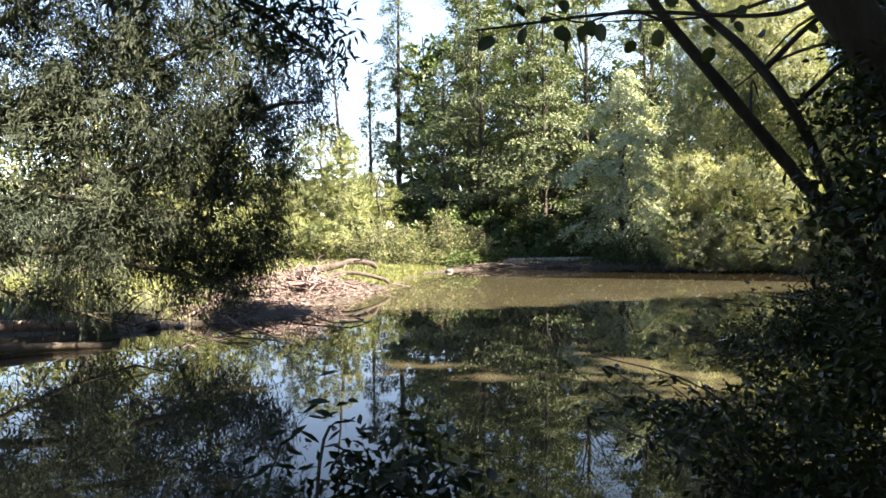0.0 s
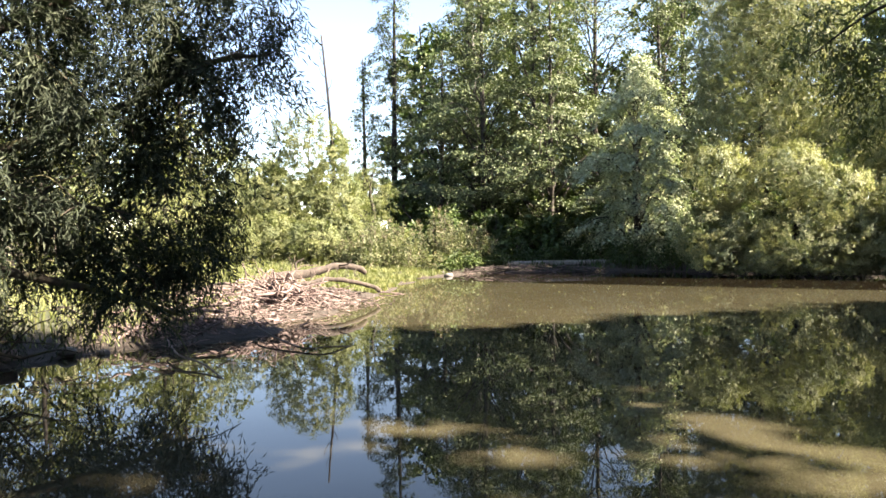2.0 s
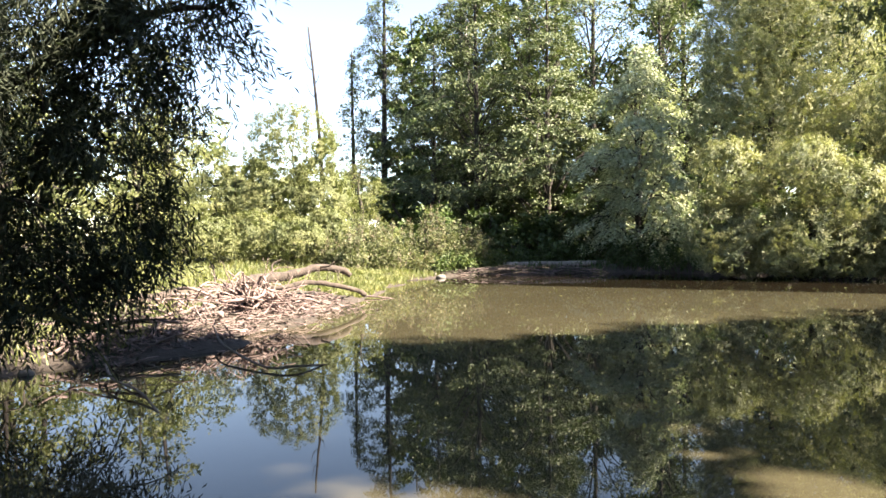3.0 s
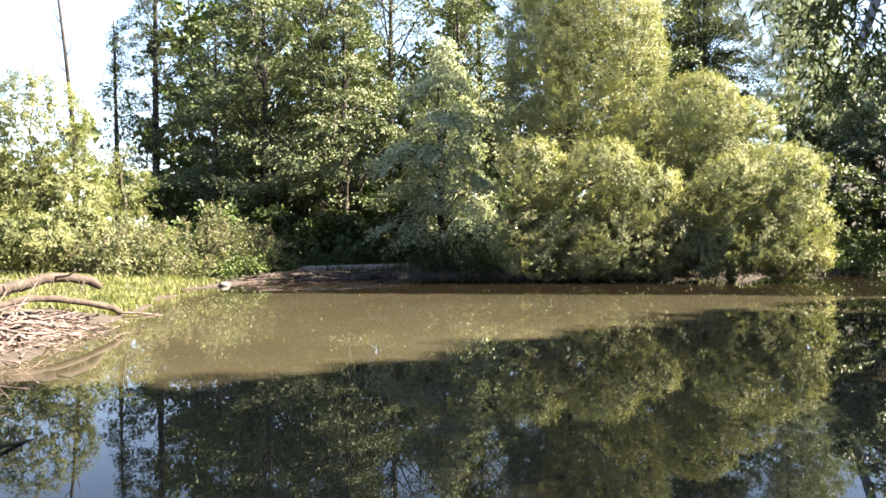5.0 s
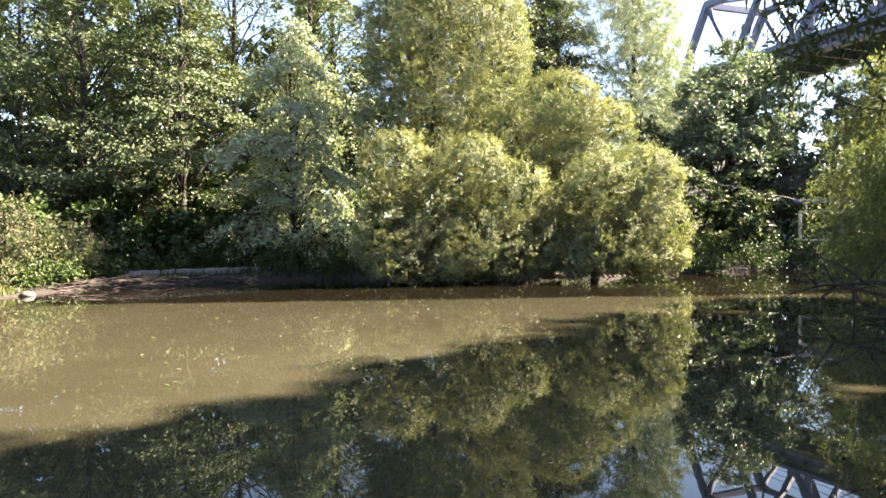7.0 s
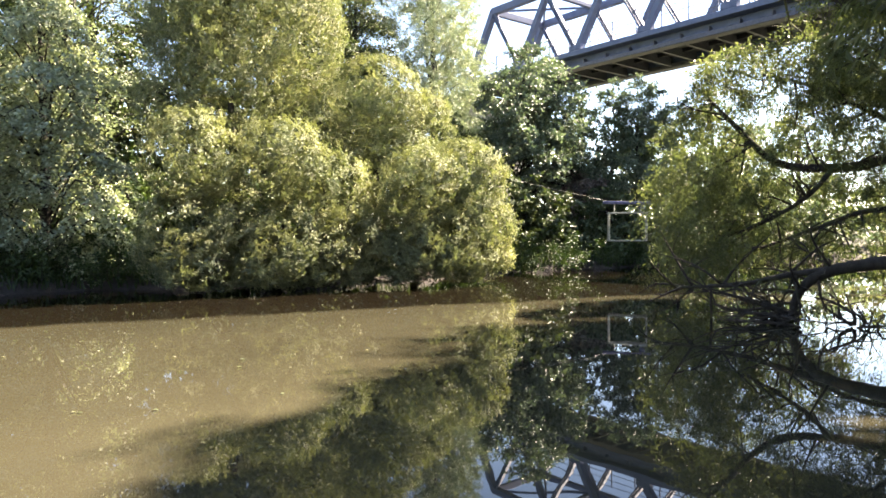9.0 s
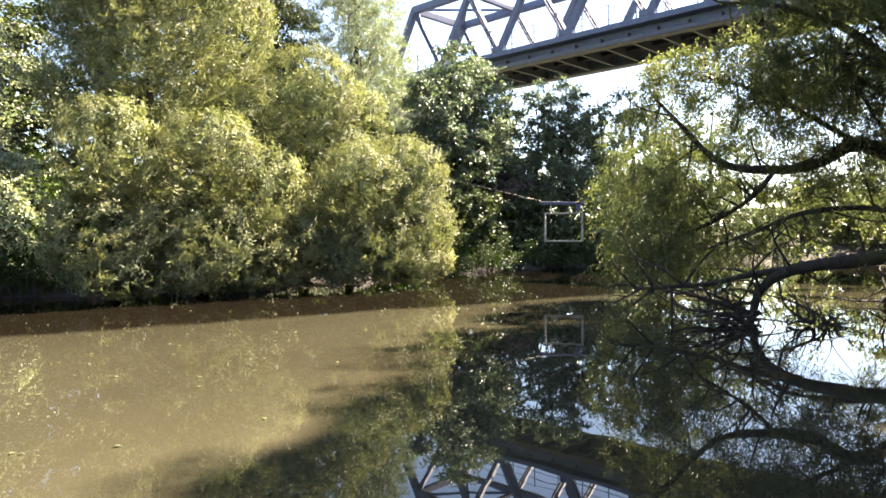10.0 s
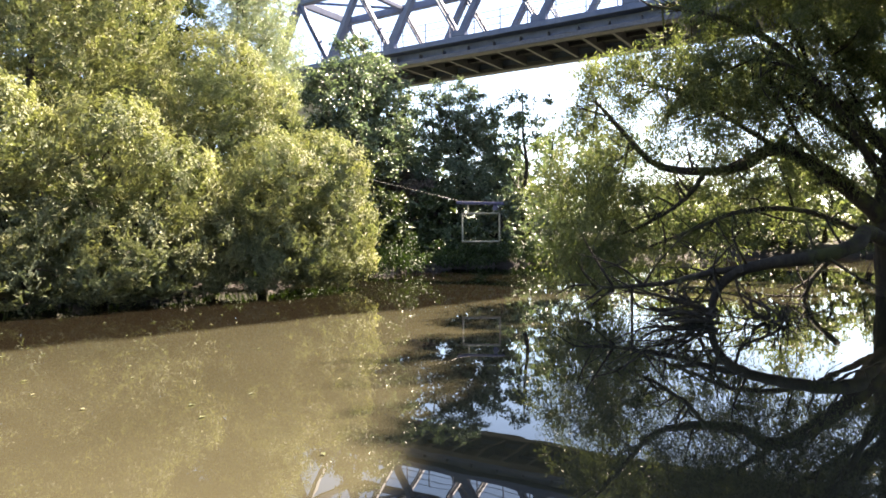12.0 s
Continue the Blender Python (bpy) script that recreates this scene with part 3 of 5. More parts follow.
def tiered_tree(name, x, y, h, r, seed, leaf, bark, label, group, count, size, low=0.12, full=0.85, spray=0.42, droop=0.35, boughs=0):
    """A tall tree with boughs in tiers, gaps between them and leaves lying in flat sprays."""
    rng = np.random.default_rng(seed)
    base = np.array([x, y, ground_at(x, y)])
    ob = thing(name, base, label, name.split("_")[0] + " tree", group)
    lean = rng.uniform(-0.02, 0.02, 2) * h
    path = [base + [lean[0] * k, lean[1] * k, (h * k if k else -0.3)] for k in (0, 0.3, 0.65, 1.0)]
    part("trunk", tube(path, 0.09 + h * 0.0085, 0.03, 8, 6, 0.06, rng), bark, ob, smooth=True)
    lines, spots, outs = tiers(base, h, r, low, rng, boughs or int(h * 3.6), full)
    for k in range(0, len(lines), 4):
        part("limb", joined([tube(p, q, q * 0.25, 4, 3) for p, q in lines[k : k + 4]]), bark, ob, smooth=True)
    weight = rng.uniform(0.35, 1.4, len(spots))
    which = rng.choice(len(spots), count, p=weight / weight.sum())
    wide = rng.uniform(0.6, 1.35, len(spots)) * spray
    q = rng.uniform(0, 6.28, count)
    d = np.sqrt(rng.uniform(0, 1, count)) * wide[which]
    o = outs[which]
    flat_side = np.stack([-o[:, 1], o[:, 0], 0 * d], 1)
    at = spots[which] + o * (d * np.cos(q))[:, None] + flat_side * (d * np.sin(q))[:, None] * 0.8
    at[:, 2] -= droop * (d * np.cos(q) + 0.5 * d) - rng.normal(0, 0.07, count)
    along = o * np.cos(q)[:, None] + flat_side * np.sin(q)[:, None] + rng.normal(0, 0.35, (count, 3)) - [0, 0, 0.25]
    part("crown", leaves(at, along, size[0], size[1], rng, 1.3, 0.2, o, 1.9), leaf, ob)
    return ob


def alder(x, y, h, r, seed, leaf=ALDER, count=21000, low=0.12, bark=BARK, size=(0.16, 0.135), name="alder_tree", label="tall dark green alder with tiered leafy branches", group="alders on the far bank", n=9, twig=0.7, hollow=0.35):
    rng = np.random.default_rng(seed * 7 + 1)
    lobes = []
    for k in range(n):
        f = low + (0.97 - low) * (k + 0.5) / n
        a = seed * 1.3 + k * 2.4
        rr = r * (0.45 + 0.75 * math.sin(math.pi * min(0.93, 0.16 + f * 0.8))) * rng.uniform(0.8, 1.15)
        off = rr * 0.6 * (1 - 0.6 * f)
        lobes.append((x + math.cos(a) * off, y + math.sin(a) * off, h * f, rr * 0.75, rr * 0.75, h / n * 0.52))
    z = ground_at(x, y)
    return tree(name, (x, y, z), (x + rng.uniform(-0.3, 0.3), y + rng.uniform(-0.3, 0.3), h * 0.97), 0.1 + h * 0.009, lobes, leaf, bark, label, name.replace("_", " ").split()[0] + " tree", count, size, seed, group, twig=twig, droop=0.15, hollow=hollow, flat=1.6, lump=0.35, per=10, spread=0.9, clump=max(0.32, r * 0.22), core=0.6 if count > 9000 else 0.0)


def far_alder(x, y, h, r, seed, count, low=0.12, label="tall dark green alder with tiered leafy branches", full=0.95, spray=0.58):
    return tiered_tree("alder_tree", x, y, h, r, seed, ALDER, BARK, label, "alders on the far bank", count, (0.116, 0.097), low, full, spray)


far_alder(-2.85, 46.5, 19.5, 1.9, 21, 15000, 0.16, "tall slender alder with a thin open crown", 0.7, 0.36)
far_alder(-4.6, 46.0, 12.0, 1.2, 22, 6000, 0.12, "slim young alder with sparse branches", 0.7, 0.32)
far_alder(0.2, 40.5, 11.0, 2.6, 23, 17000, 0.1)
far_alder(2.4, 38.5, 14.5, 2.9, 24, 22000)
far_alder(2.0, 43.5, 20.0, 3.0, 25, 16000, 0.25)
far_alder(5.6, 36.8, 13.0, 3.2, 26, 26000, 0.1)
far_alder(5.4, 42.0, 19.0, 3.2, 27, 17000, 0.25)
far_alder(8.6, 40.5, 18.0, 3.2, 28, 18000, 0.2)
far_alder(11.6, 37.8, 14.0, 2.8, 34, 17000)
far_alder(14.0, 41.5, 17.5, 3.2, 30, 14000, 0.2)
far_alder(17.6, 40.0, 16.5, 3.2, 31, 15000, 0.2)
far_alder(20.4, 36.4, 15.5, 3.0, 32, 20000, 0.15)
far_alder(24.6, 37.6, 15.0, 2.9, 35, 15000, 0.15)
far_alder(25.6, 38.6, 16.5, 3.0, 36, 18000, 0.2)
far_alder(28.8, 41.5, 18.0, 3.2, 37, 15000, 0.15)
far_alder(21.6, 40.5, 18.5, 3.2, 38, 15000, 0.2)
tiered_tree("poplar_tree", 8.6, 32.3, 8.6, 2.15, 29, POPLAR, BARK, "grey green poplar with bright sunlit leaves", "", 34000, (0.105, 0.085), 0.05, 0.95, 0.42, 0.8, 64)
alder(2.3, 45.0, 15.0, 0.5, 33, count=900, low=0.6, bark=PALE_BARK, name="birch_tree", label="pale barked birch trunk among the alders", group="", n=4)
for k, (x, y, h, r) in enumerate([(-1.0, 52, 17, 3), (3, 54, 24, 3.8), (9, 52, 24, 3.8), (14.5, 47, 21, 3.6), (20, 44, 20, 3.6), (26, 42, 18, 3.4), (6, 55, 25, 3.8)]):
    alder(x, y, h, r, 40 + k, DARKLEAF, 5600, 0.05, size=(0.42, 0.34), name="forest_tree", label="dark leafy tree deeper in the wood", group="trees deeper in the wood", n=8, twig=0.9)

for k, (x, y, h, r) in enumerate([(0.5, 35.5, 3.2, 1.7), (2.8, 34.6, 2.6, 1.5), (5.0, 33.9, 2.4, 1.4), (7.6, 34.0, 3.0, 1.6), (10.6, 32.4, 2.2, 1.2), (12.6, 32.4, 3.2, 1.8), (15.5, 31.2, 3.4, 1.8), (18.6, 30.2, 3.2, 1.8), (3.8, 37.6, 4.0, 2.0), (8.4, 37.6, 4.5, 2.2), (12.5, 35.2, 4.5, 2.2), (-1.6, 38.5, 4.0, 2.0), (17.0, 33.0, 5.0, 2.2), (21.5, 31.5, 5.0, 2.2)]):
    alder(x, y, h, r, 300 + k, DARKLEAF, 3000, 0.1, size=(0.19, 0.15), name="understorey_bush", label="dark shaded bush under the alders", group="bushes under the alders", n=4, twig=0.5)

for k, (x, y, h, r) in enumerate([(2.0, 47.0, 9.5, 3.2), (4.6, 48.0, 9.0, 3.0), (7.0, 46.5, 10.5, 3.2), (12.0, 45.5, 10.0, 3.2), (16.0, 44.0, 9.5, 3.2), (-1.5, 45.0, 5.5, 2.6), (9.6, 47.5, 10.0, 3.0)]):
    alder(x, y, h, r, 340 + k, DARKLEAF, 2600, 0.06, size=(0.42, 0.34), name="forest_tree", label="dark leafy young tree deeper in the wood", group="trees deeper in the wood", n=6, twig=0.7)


def far_woods():
    """A belt of woodland all round, far behind the pond."""
    rng = np.random.default_rng(401)
    lobes = []
    for a in np.arange(0, 6.28, 0.055):
        d, h = rng.uniform(72, 92), rng.uniform(8.0, 13.0) * (0.6 if 1.38 < a < 1.95 else 1.0)
        x, y = 12 + math.sin(a) * d, 14 + math.cos(a) * d
        lobes += [(x, y, h * 0.62, 3.6, 3.6, h * 0.4), (x + rng.uniform(-2, 2), y + rng.uniform(-2, 2), h * 0.25, 4.2, 4.2, h * 0.3)]
    v, f = crown(lobes, 20000, 1.7, 1.1, rng, 1.6, 8, 0.1, 0.5, 0.8, 0.3, 0.8, 1.6)
    whole("far_woods", (v, f), ALDER, "belt of distant green woodland round the pond", "woods", kind="stuff")


far_woods()

# bare dead tree
def snag():
    rng = np.random.default_rng(3)
    ob = thing("dead_tree", (-6.6, 45.5, ground_at(-6.6, 45.5)), "thin bare grey dead tree trunk standing upright", "dead tree")
    part("trunk", tube([(-6.6, 45.5, 0), (-6.5, 45.5, 5), (-6.75, 45.5, 9.5), (-7.15, 45.4, 14.0)], 0.17, 0.05, 7, 6), BARK, ob, smooth=True)
    for z, dx in ((9.8, -0.5), (10.6, 0.35), (11.4, -0.45), (12.2, -0.3), (8.5, 0.4)):
        x = -6.75 - (z - 9.5) * 0.09
        part("stub", tube([(x, 45.45, z), (x + dx * 0.6, 45.4, z + 0.25), (x + dx, 45.3, z + 0.8)], 0.035, 0.012, 5, 3), BARK, ob, smooth=True)


snag()

# ---- trees by the bridge ----
tree("maple_tree", (29.3, 29.3, ground_at(29.3, 29.3)), (29.4, 29.6, 9.5), 0.32, [(29.2, 29.0, 8.8, 1.9, 1.9, 1.8), (27.6, 29.2, 7.2, 2.0, 2.0, 1.9), (30.6, 28.6, 7.0, 2.2, 2.0, 1.9), (28.6, 28.4, 5.0, 2.4, 2.0, 1.7), (31.2, 28.0, 4.6, 2.0, 1.8, 1.5), (26.8, 28.6, 5.0, 1.6, 1.6, 1.6)], MAPLE, BARK, "dark green broad leaved maple with a rounded crown", "maple", 40000, (0.125, 0.11), 51, twig=0.55, droop=0.2, hollow=0.45, flat=1.0, core=0.5)
tree("maple_tree", (34.5, 25.8, ground_at(34.5, 25.8)), (34.6, 26.0, 7.6), 0.22, [(34.4, 25.8, 8.0, 1.8, 1.8, 1.6), (35.2, 26.0, 6.6, 1.8, 1.8, 1.5), (36.2, 25.2, 5.2, 1.9, 1.8, 1.7), (33.2, 25.6, 4.4, 1.8, 1.6, 1.6), (35.6, 24.6, 3.2, 2.0, 1.6, 1.6)], MAPLE, BARK, "shaded dark green maple below the bridge", "maple", 30000, (0.12, 0.1), 52, twig=0.55, droop=0.2, hollow=0.45, flat=1.0, core=0.45)
tree("grey_willow", (29.3, 35.5, ground_at(29.3, 35.5)), (29.4, 35.7, 15.9), 0.32, [(29.3, 35.5, 15.4, 2.9, 2.6, 2.6), (28.0, 34.9, 12.6, 2.6, 2.5, 2.5), (30.6, 35.2, 11.5, 2.2, 2.2, 2.2), (29.0, 34.7, 9.4, 2.7, 2.3, 2.2), (28.0, 34.4, 6.6, 2.6, 2.3, 2.2), (30.3, 34.7, 6.0, 2.1, 2.1, 2.1), (31.7, 36.4, 14.2, 2.0, 1.9, 2.0), (32.0, 36.2, 10.8, 2.0, 1.9, 2.0), (32.0, 35.8, 7.8, 1.9, 1.8, 1.8)], POPLAR, BARK, "tall grey green willow with feathery foliage", "willow", 74000, (0.15, 0.044), 53, twig=0.5, droop=0.1, hollow=0.5, per=11, clump=0.3, lump=0.25, core=0.5)
tiered_tree("alder_tree", 25.2, 37.0, 16.0, 3.0, 54, RIGHT_WILLOW, BARK, "bright green leafy tree behind the willows", "", 38000, (0.12, 0.09), 0.12, 0.95, 0.55, 0.3)
for k, (x, y, h, r) in enumerate([(22.5, 29.5, 5.0, 2.0), (26.0, 27.6, 4.2, 1.6), (25.0, 31.0, 7.5, 2.2), (31.5, 26.0, 3.6, 1.8), (28.0, 26.4, 3.2, 1.7), (38.5, 23.6, 9.5, 2.6), (41.5, 20.0, 8.5, 2.6), (36.5, 28.5, 9.0, 2.6), (33.0, 31.0, 8.0, 2.6), (30.0, 25.2, 3.4, 1.6), (33.2, 23.6, 3.2, 1.6), (36.0, 22.8, 3.0, 1.6), (26.0, 26.6, 3.0, 1.5), (39.5, 25.5, 9.5, 2.6), (33.2, 28.8, 9.5, 2.4), (43.0, 23.0, 8.0, 2.6), (23.6, 27.8, 4.6, 1.8)]):
    alder(x, y, h, r, 60 + k, MAPLE if x > 32 else ALDER, 5200 if h > 7 else 3200, 0.12, size=(0.19, 0.15), name="bank_tree", label="small shaded leafy tree on the bank", group="small trees on the bank", n=5, twig=0.5)
for k, (x, y, h, r) in enumerate([(45, 15.5, 5.5, 2.6), (47.5, 11.5, 6.0, 2.8), (48.5, 7.0, 6.0, 2.8), (47, 2.5, 6.5, 3.0), (54, 16, 8, 3.2), (56, 8, 8.5, 3.4), (52, -3, 8, 3.2), (44, -1.5, 6.5, 2.8), (46.2, 9.2, 4.5, 2.4), (46.8, 13.4, 4.5, 2.4), (46.4, 5.0, 4.5, 2.4), (50.5, 9.0, 8.0, 3.2), (51.0, 13.0, 7.0, 3.0)]):
    alder(x, y, h * (1.0 if y < 12 else 0.75), r, 70 + k, RIGHT_WILLOW, 3400, 0.04, size=(0.24, 0.15), name="far_bush", label="hazy green bush on the distant bank", group="bushes on the distant bank", n=5, twig=0.7)

tree("flowering_bush", (30.9, 27.0, ground_at(30.9, 27.0)), (31.0, 27.1, 3.6), 0.07, [(31.0, 27.2, 3.6, 0.9, 0.9, 0.8), (31.8, 26.8, 2.6, 0.9, 0.8, 0.8), (30.4, 27.2, 2.4, 0.8, 0.8, 0.7)], PLUM, BARK, "pale reddish leaved bush on the bank below the bridge", "bush", 6000, (0.13, 0.08), 57)

# ---- left bank: young willows, distant trees ----
def young_willow(base, top, lobes, count, seed):
    return tree("young_willow", base, top, 0.08, lobes, YELLOW, WILLOW_BARK, "young pale green willow in full sun", "willow tree", int(count * 0.72), (0.12, 0.042), seed, "young willows on the meadow", twig=0.3, droop=0.0, hollow=0.85, lump=0.16, per=8, flat=0.4, clump=0.14, round_face=4.0, firm=2.6, core=0.66)


young_willow((-8.0, 32.6, 0.5), (-8.0, 32.6, 4.4), [(-8.0, 32.4, 3.2, 1.8, 1.7, 1.8), (-7.0, 31.8, 1.7, 1.5, 1.4, 1.4), (-9.2, 32.4, 2.2, 1.7, 1.5, 1.7)], 30000, 85)
young_willow((-5.6, 32.8, 0.5), (-5.6, 32.8, 6.0), [(-5.6, 32.5, 5.0, 1.9, 1.8, 2.1), (-4.7, 32.2, 2.6, 1.7, 1.5, 1.6), (-6.6, 32.3, 2.7, 1.7, 1.5, 1.7)], 40000, 86)
young_willow((-5.2, 29.6, 0.4), (-5.2, 29.7, 1.9), [(-5.0, 29.4, 1.3, 1.3, 1.0, 0.8), (-6.6, 29.6, 1.5, 1.4, 1.1, 0.9), (-4.0, 30.6, 1.6, 1.0, 0.9, 0.9)], 20000, 88)
young_willow((-8.6, 28.6, 0.4), (-8.6, 28.7, 2.2), [(-8.4, 28.4, 1.5, 1.5, 1.1, 0.9), (-10.0, 28.2, 1.6, 1.5, 1.1, 1.0)], 14000, 89)
young_willow((-11.2, 33.6, 0.5), (-11.2, 33.6, 5.8), [(-11.2, 33.6, 4.8, 1.8, 1.7, 1.8), (-10.4, 33.0, 2.4, 1.7, 1.5, 1.7)], 9000, 87)
for k, (x, y, h, r, c) in enumerate([(-3.4, 36.0, 5.0, 1.9, 9000), (-10.5, 29.0, 4.2, 2.2, 9000)]):
    alder(x, y, h, r, 80 + k, YELLOW, c, 0.1, size=(0.12, 0.04), name="young_willow", label="young yellow green willow in full sun", group="young willows on the meadow", n=6, twig=0.5, hollow=0.6)
for k, (x, y, h, r) in enumerate([(-13, 38, 11, 3.2), (-18, 36, 12, 3.6), (-20, 27, 10, 3.2), (-16, 45, 12, 3.4), (-24, 20, 11, 3.6), (-14, 27, 7, 2.6), (-12, 33, 7.5, 2.6), (-17, 21, 8, 2.8), (-16, 31, 9, 3.0)]):
    alder(x, y, h, r, 90 + k, HERB if k % 2 else YELLOW, 4000, 0.06, size=(0.22, 0.12), name="meadow_tree", label="sunlit green tree behind the meadow", group="trees behind the meadow", n=7, twig=0.9)


def herb_shrub(x, y, h, r, seed, leaf=HERB, many=150, heads=0):
    """Tall herbs: leaning stems in a clump, leaves thickest low down, seed heads at the tips."""
    rng = np.random.default_rng(seed)
    z = ground_at(x, y)
    ob = thing("herb_shrub", (x, y, z), "dense sunlit tall herb clump with pale tips on the spit" if heads else "low dark leafy clump at the water edge", "shrub", "tall herbs on the spit" if heads else "low clumps along the bank")
    vs, fs, n = [], [], 0
    hv, hf, hn = [], [], 0
    for k in range(22):
        a, q = rng.uniform(0, 6.28), r * math.sqrt(rng.uniform(0, 1))
        b = np.array([x + math.cos(a) * q, y + math.sin(a) * q, z - 0.05])
        hh = h * rng.choice([0.55, 0.75, 0.9, 1.0, 1.15]) * rng.uniform(0.85, 1.1) * (1 - 0.45 * (q / r) ** 2)
        tip = b + [math.cos(a) * q * 0.6 + rng.normal(0, 0.12), math.sin(a) * q * 0.6, hh]
        if k < 12:
            part("stem", tube([b, (b + tip) / 2 + rng.uniform(-0.06, 0.06, 3), tip], 0.012, 0.004, 4, 3), DRIFT if heads else WET_SHADED_WOOD, ob)
        t = rng.uniform(0.1, 1.0, many)[:, None] ** 0.8
        wide = 0.05 + 0.2 * (1 - t) + 0.07 * np.sin(t * 19 + k)
        at = b + (tip - b) * t + rng.normal(0, 1, (many, 3)) * wide * [1, 1, 0.5]
        v, f = leaves(at, rng.normal(0, 1, (many, 3)) + [0, 0, 0.1], 0.115, 0.056, rng, 0.7)
        vs.append(v), fs.append(f + n)
        n += len(v)
        if heads and rng.random() < heads:
            t = rng.uniform(0.78, 1.08, 40)[:, None]
            v, f = leaves(b + (tip - b) * t + rng.normal(0, 0.045, (40, 3)), rng.normal(0, 1, (40, 3)) + [0, 0, 0.6], 0.07, 0.03, rng, 0.5)
            hv.append(v), hf.append(f + hn)
            hn += len(v)
    part("foliage", (np.concatenate(vs), np.concatenate(fs)), leaf, ob)
    if hv:
        tagged(part("flower_top", (np.concatenate(hv), np.concatenate(hf)), TIPS, ob), "pale pinkish seed heads", kind="stuff")


for k, (x, y, h, r) in enumerate([(-3.3, 29.6, 1.45, 0.8), (-2.6, 28.7, 1.35, 0.75), (-1.9, 29.7, 1.7, 0.85), (-1.2, 29.2, 1.45, 0.8), (-0.5, 30.4, 1.95, 0.95), (0.2, 31.2, 2.05, 1.0), (0.9, 31.2, 1.75, 0.9), (1.5, 31.6, 1.45, 0.8), (-2.7, 30.6, 1.9, 0.9), (-4.2, 30.0, 1.5, 0.8)]):
    herb_shrub(x, y, h, r, 200 + k, HERB, 115, 0.25 if x < -0.8 else 0.7)
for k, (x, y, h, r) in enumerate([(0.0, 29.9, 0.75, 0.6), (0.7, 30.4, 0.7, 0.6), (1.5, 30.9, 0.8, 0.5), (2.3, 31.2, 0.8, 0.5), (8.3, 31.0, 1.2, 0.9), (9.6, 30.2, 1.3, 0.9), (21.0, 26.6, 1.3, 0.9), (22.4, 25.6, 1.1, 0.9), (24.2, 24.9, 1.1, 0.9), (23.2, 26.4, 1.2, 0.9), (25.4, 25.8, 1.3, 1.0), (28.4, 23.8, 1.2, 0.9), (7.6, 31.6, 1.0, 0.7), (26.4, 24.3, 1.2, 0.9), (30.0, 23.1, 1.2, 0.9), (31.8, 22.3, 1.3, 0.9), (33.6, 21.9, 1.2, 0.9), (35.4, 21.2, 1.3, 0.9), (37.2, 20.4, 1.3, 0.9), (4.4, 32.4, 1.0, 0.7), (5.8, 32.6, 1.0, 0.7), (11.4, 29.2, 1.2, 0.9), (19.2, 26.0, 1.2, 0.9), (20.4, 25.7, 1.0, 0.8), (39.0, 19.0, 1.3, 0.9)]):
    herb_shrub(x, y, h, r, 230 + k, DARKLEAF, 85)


def grass(name, places, h, leaf, label, seed, wide=0.012):
    rng = np.random.default_rng(seed)
    n = len(places)
    z = ground_height(places[:, 0], places[:, 1])
    at = np.column_stack([places, z - 0.01])[z > 0.03]
    n = len(at)
    lean = rng.normal(0, 0.3, (n, 3)) * [1, 1, 0]
    hh = h * rng.uniform(0.5, 1.3, n)[:, None]
    a = rng.uniform(0, 6.28, n)
    side = np.column_stack([np.cos(a), np.sin(a), 0 * a]) * wide
    mid, tip = at + ([0, 0, 0.6] + lean * 0.4) * hh, at + ([0, 0, 0.95] + lean * 1.3) * hh
    v = np.stack([at - side, at + side, mid + side * 0.7, mid - side * 0.7, tip], 1).reshape(-1, 3)
    k = np.arange(n)[:, None] * 5
    f = np.concatenate([k + [0, 1, 2], k + [0, 2, 3], k + [3, 2, 4]], 0)
    whole(name, (v, f), leaf, label, "grass", kind="stuff")


def scattered(n, x0, x1, y0, y1, seed, near=0.05, far=3.0):
    rng = np.random.default_rng(seed)
    p = rng.uniform((x0, y0), (x1, y1), (n, 2))
    d = shore_distance(p[:, 0], p[:, 1])
    return p[(d > near) & (d < far)]


grass("spit_grass", scattered(16000, -4, 0.3, 20.8, 29, 1, 0.1, 3.5), 0.16, GRASS, "bright sunlit grass on the low spit", 1)
grass("meadow_grass", scattered(15000, -14, -4, 11.5, 30, 2, 0.25, 9.0), 0.26, GRASS, "bright sunlit meadow grass behind the pond", 2)
grass("bank_sedge", scattered(44000, 1.5, 42, 17, 34, 3, -0.05, 1.8), 0.34, SEDGE, "dark sedge with the far bank's shade in its colour", 3, 0.02)
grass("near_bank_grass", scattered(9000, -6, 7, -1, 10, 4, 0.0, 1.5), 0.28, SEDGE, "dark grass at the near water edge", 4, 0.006)

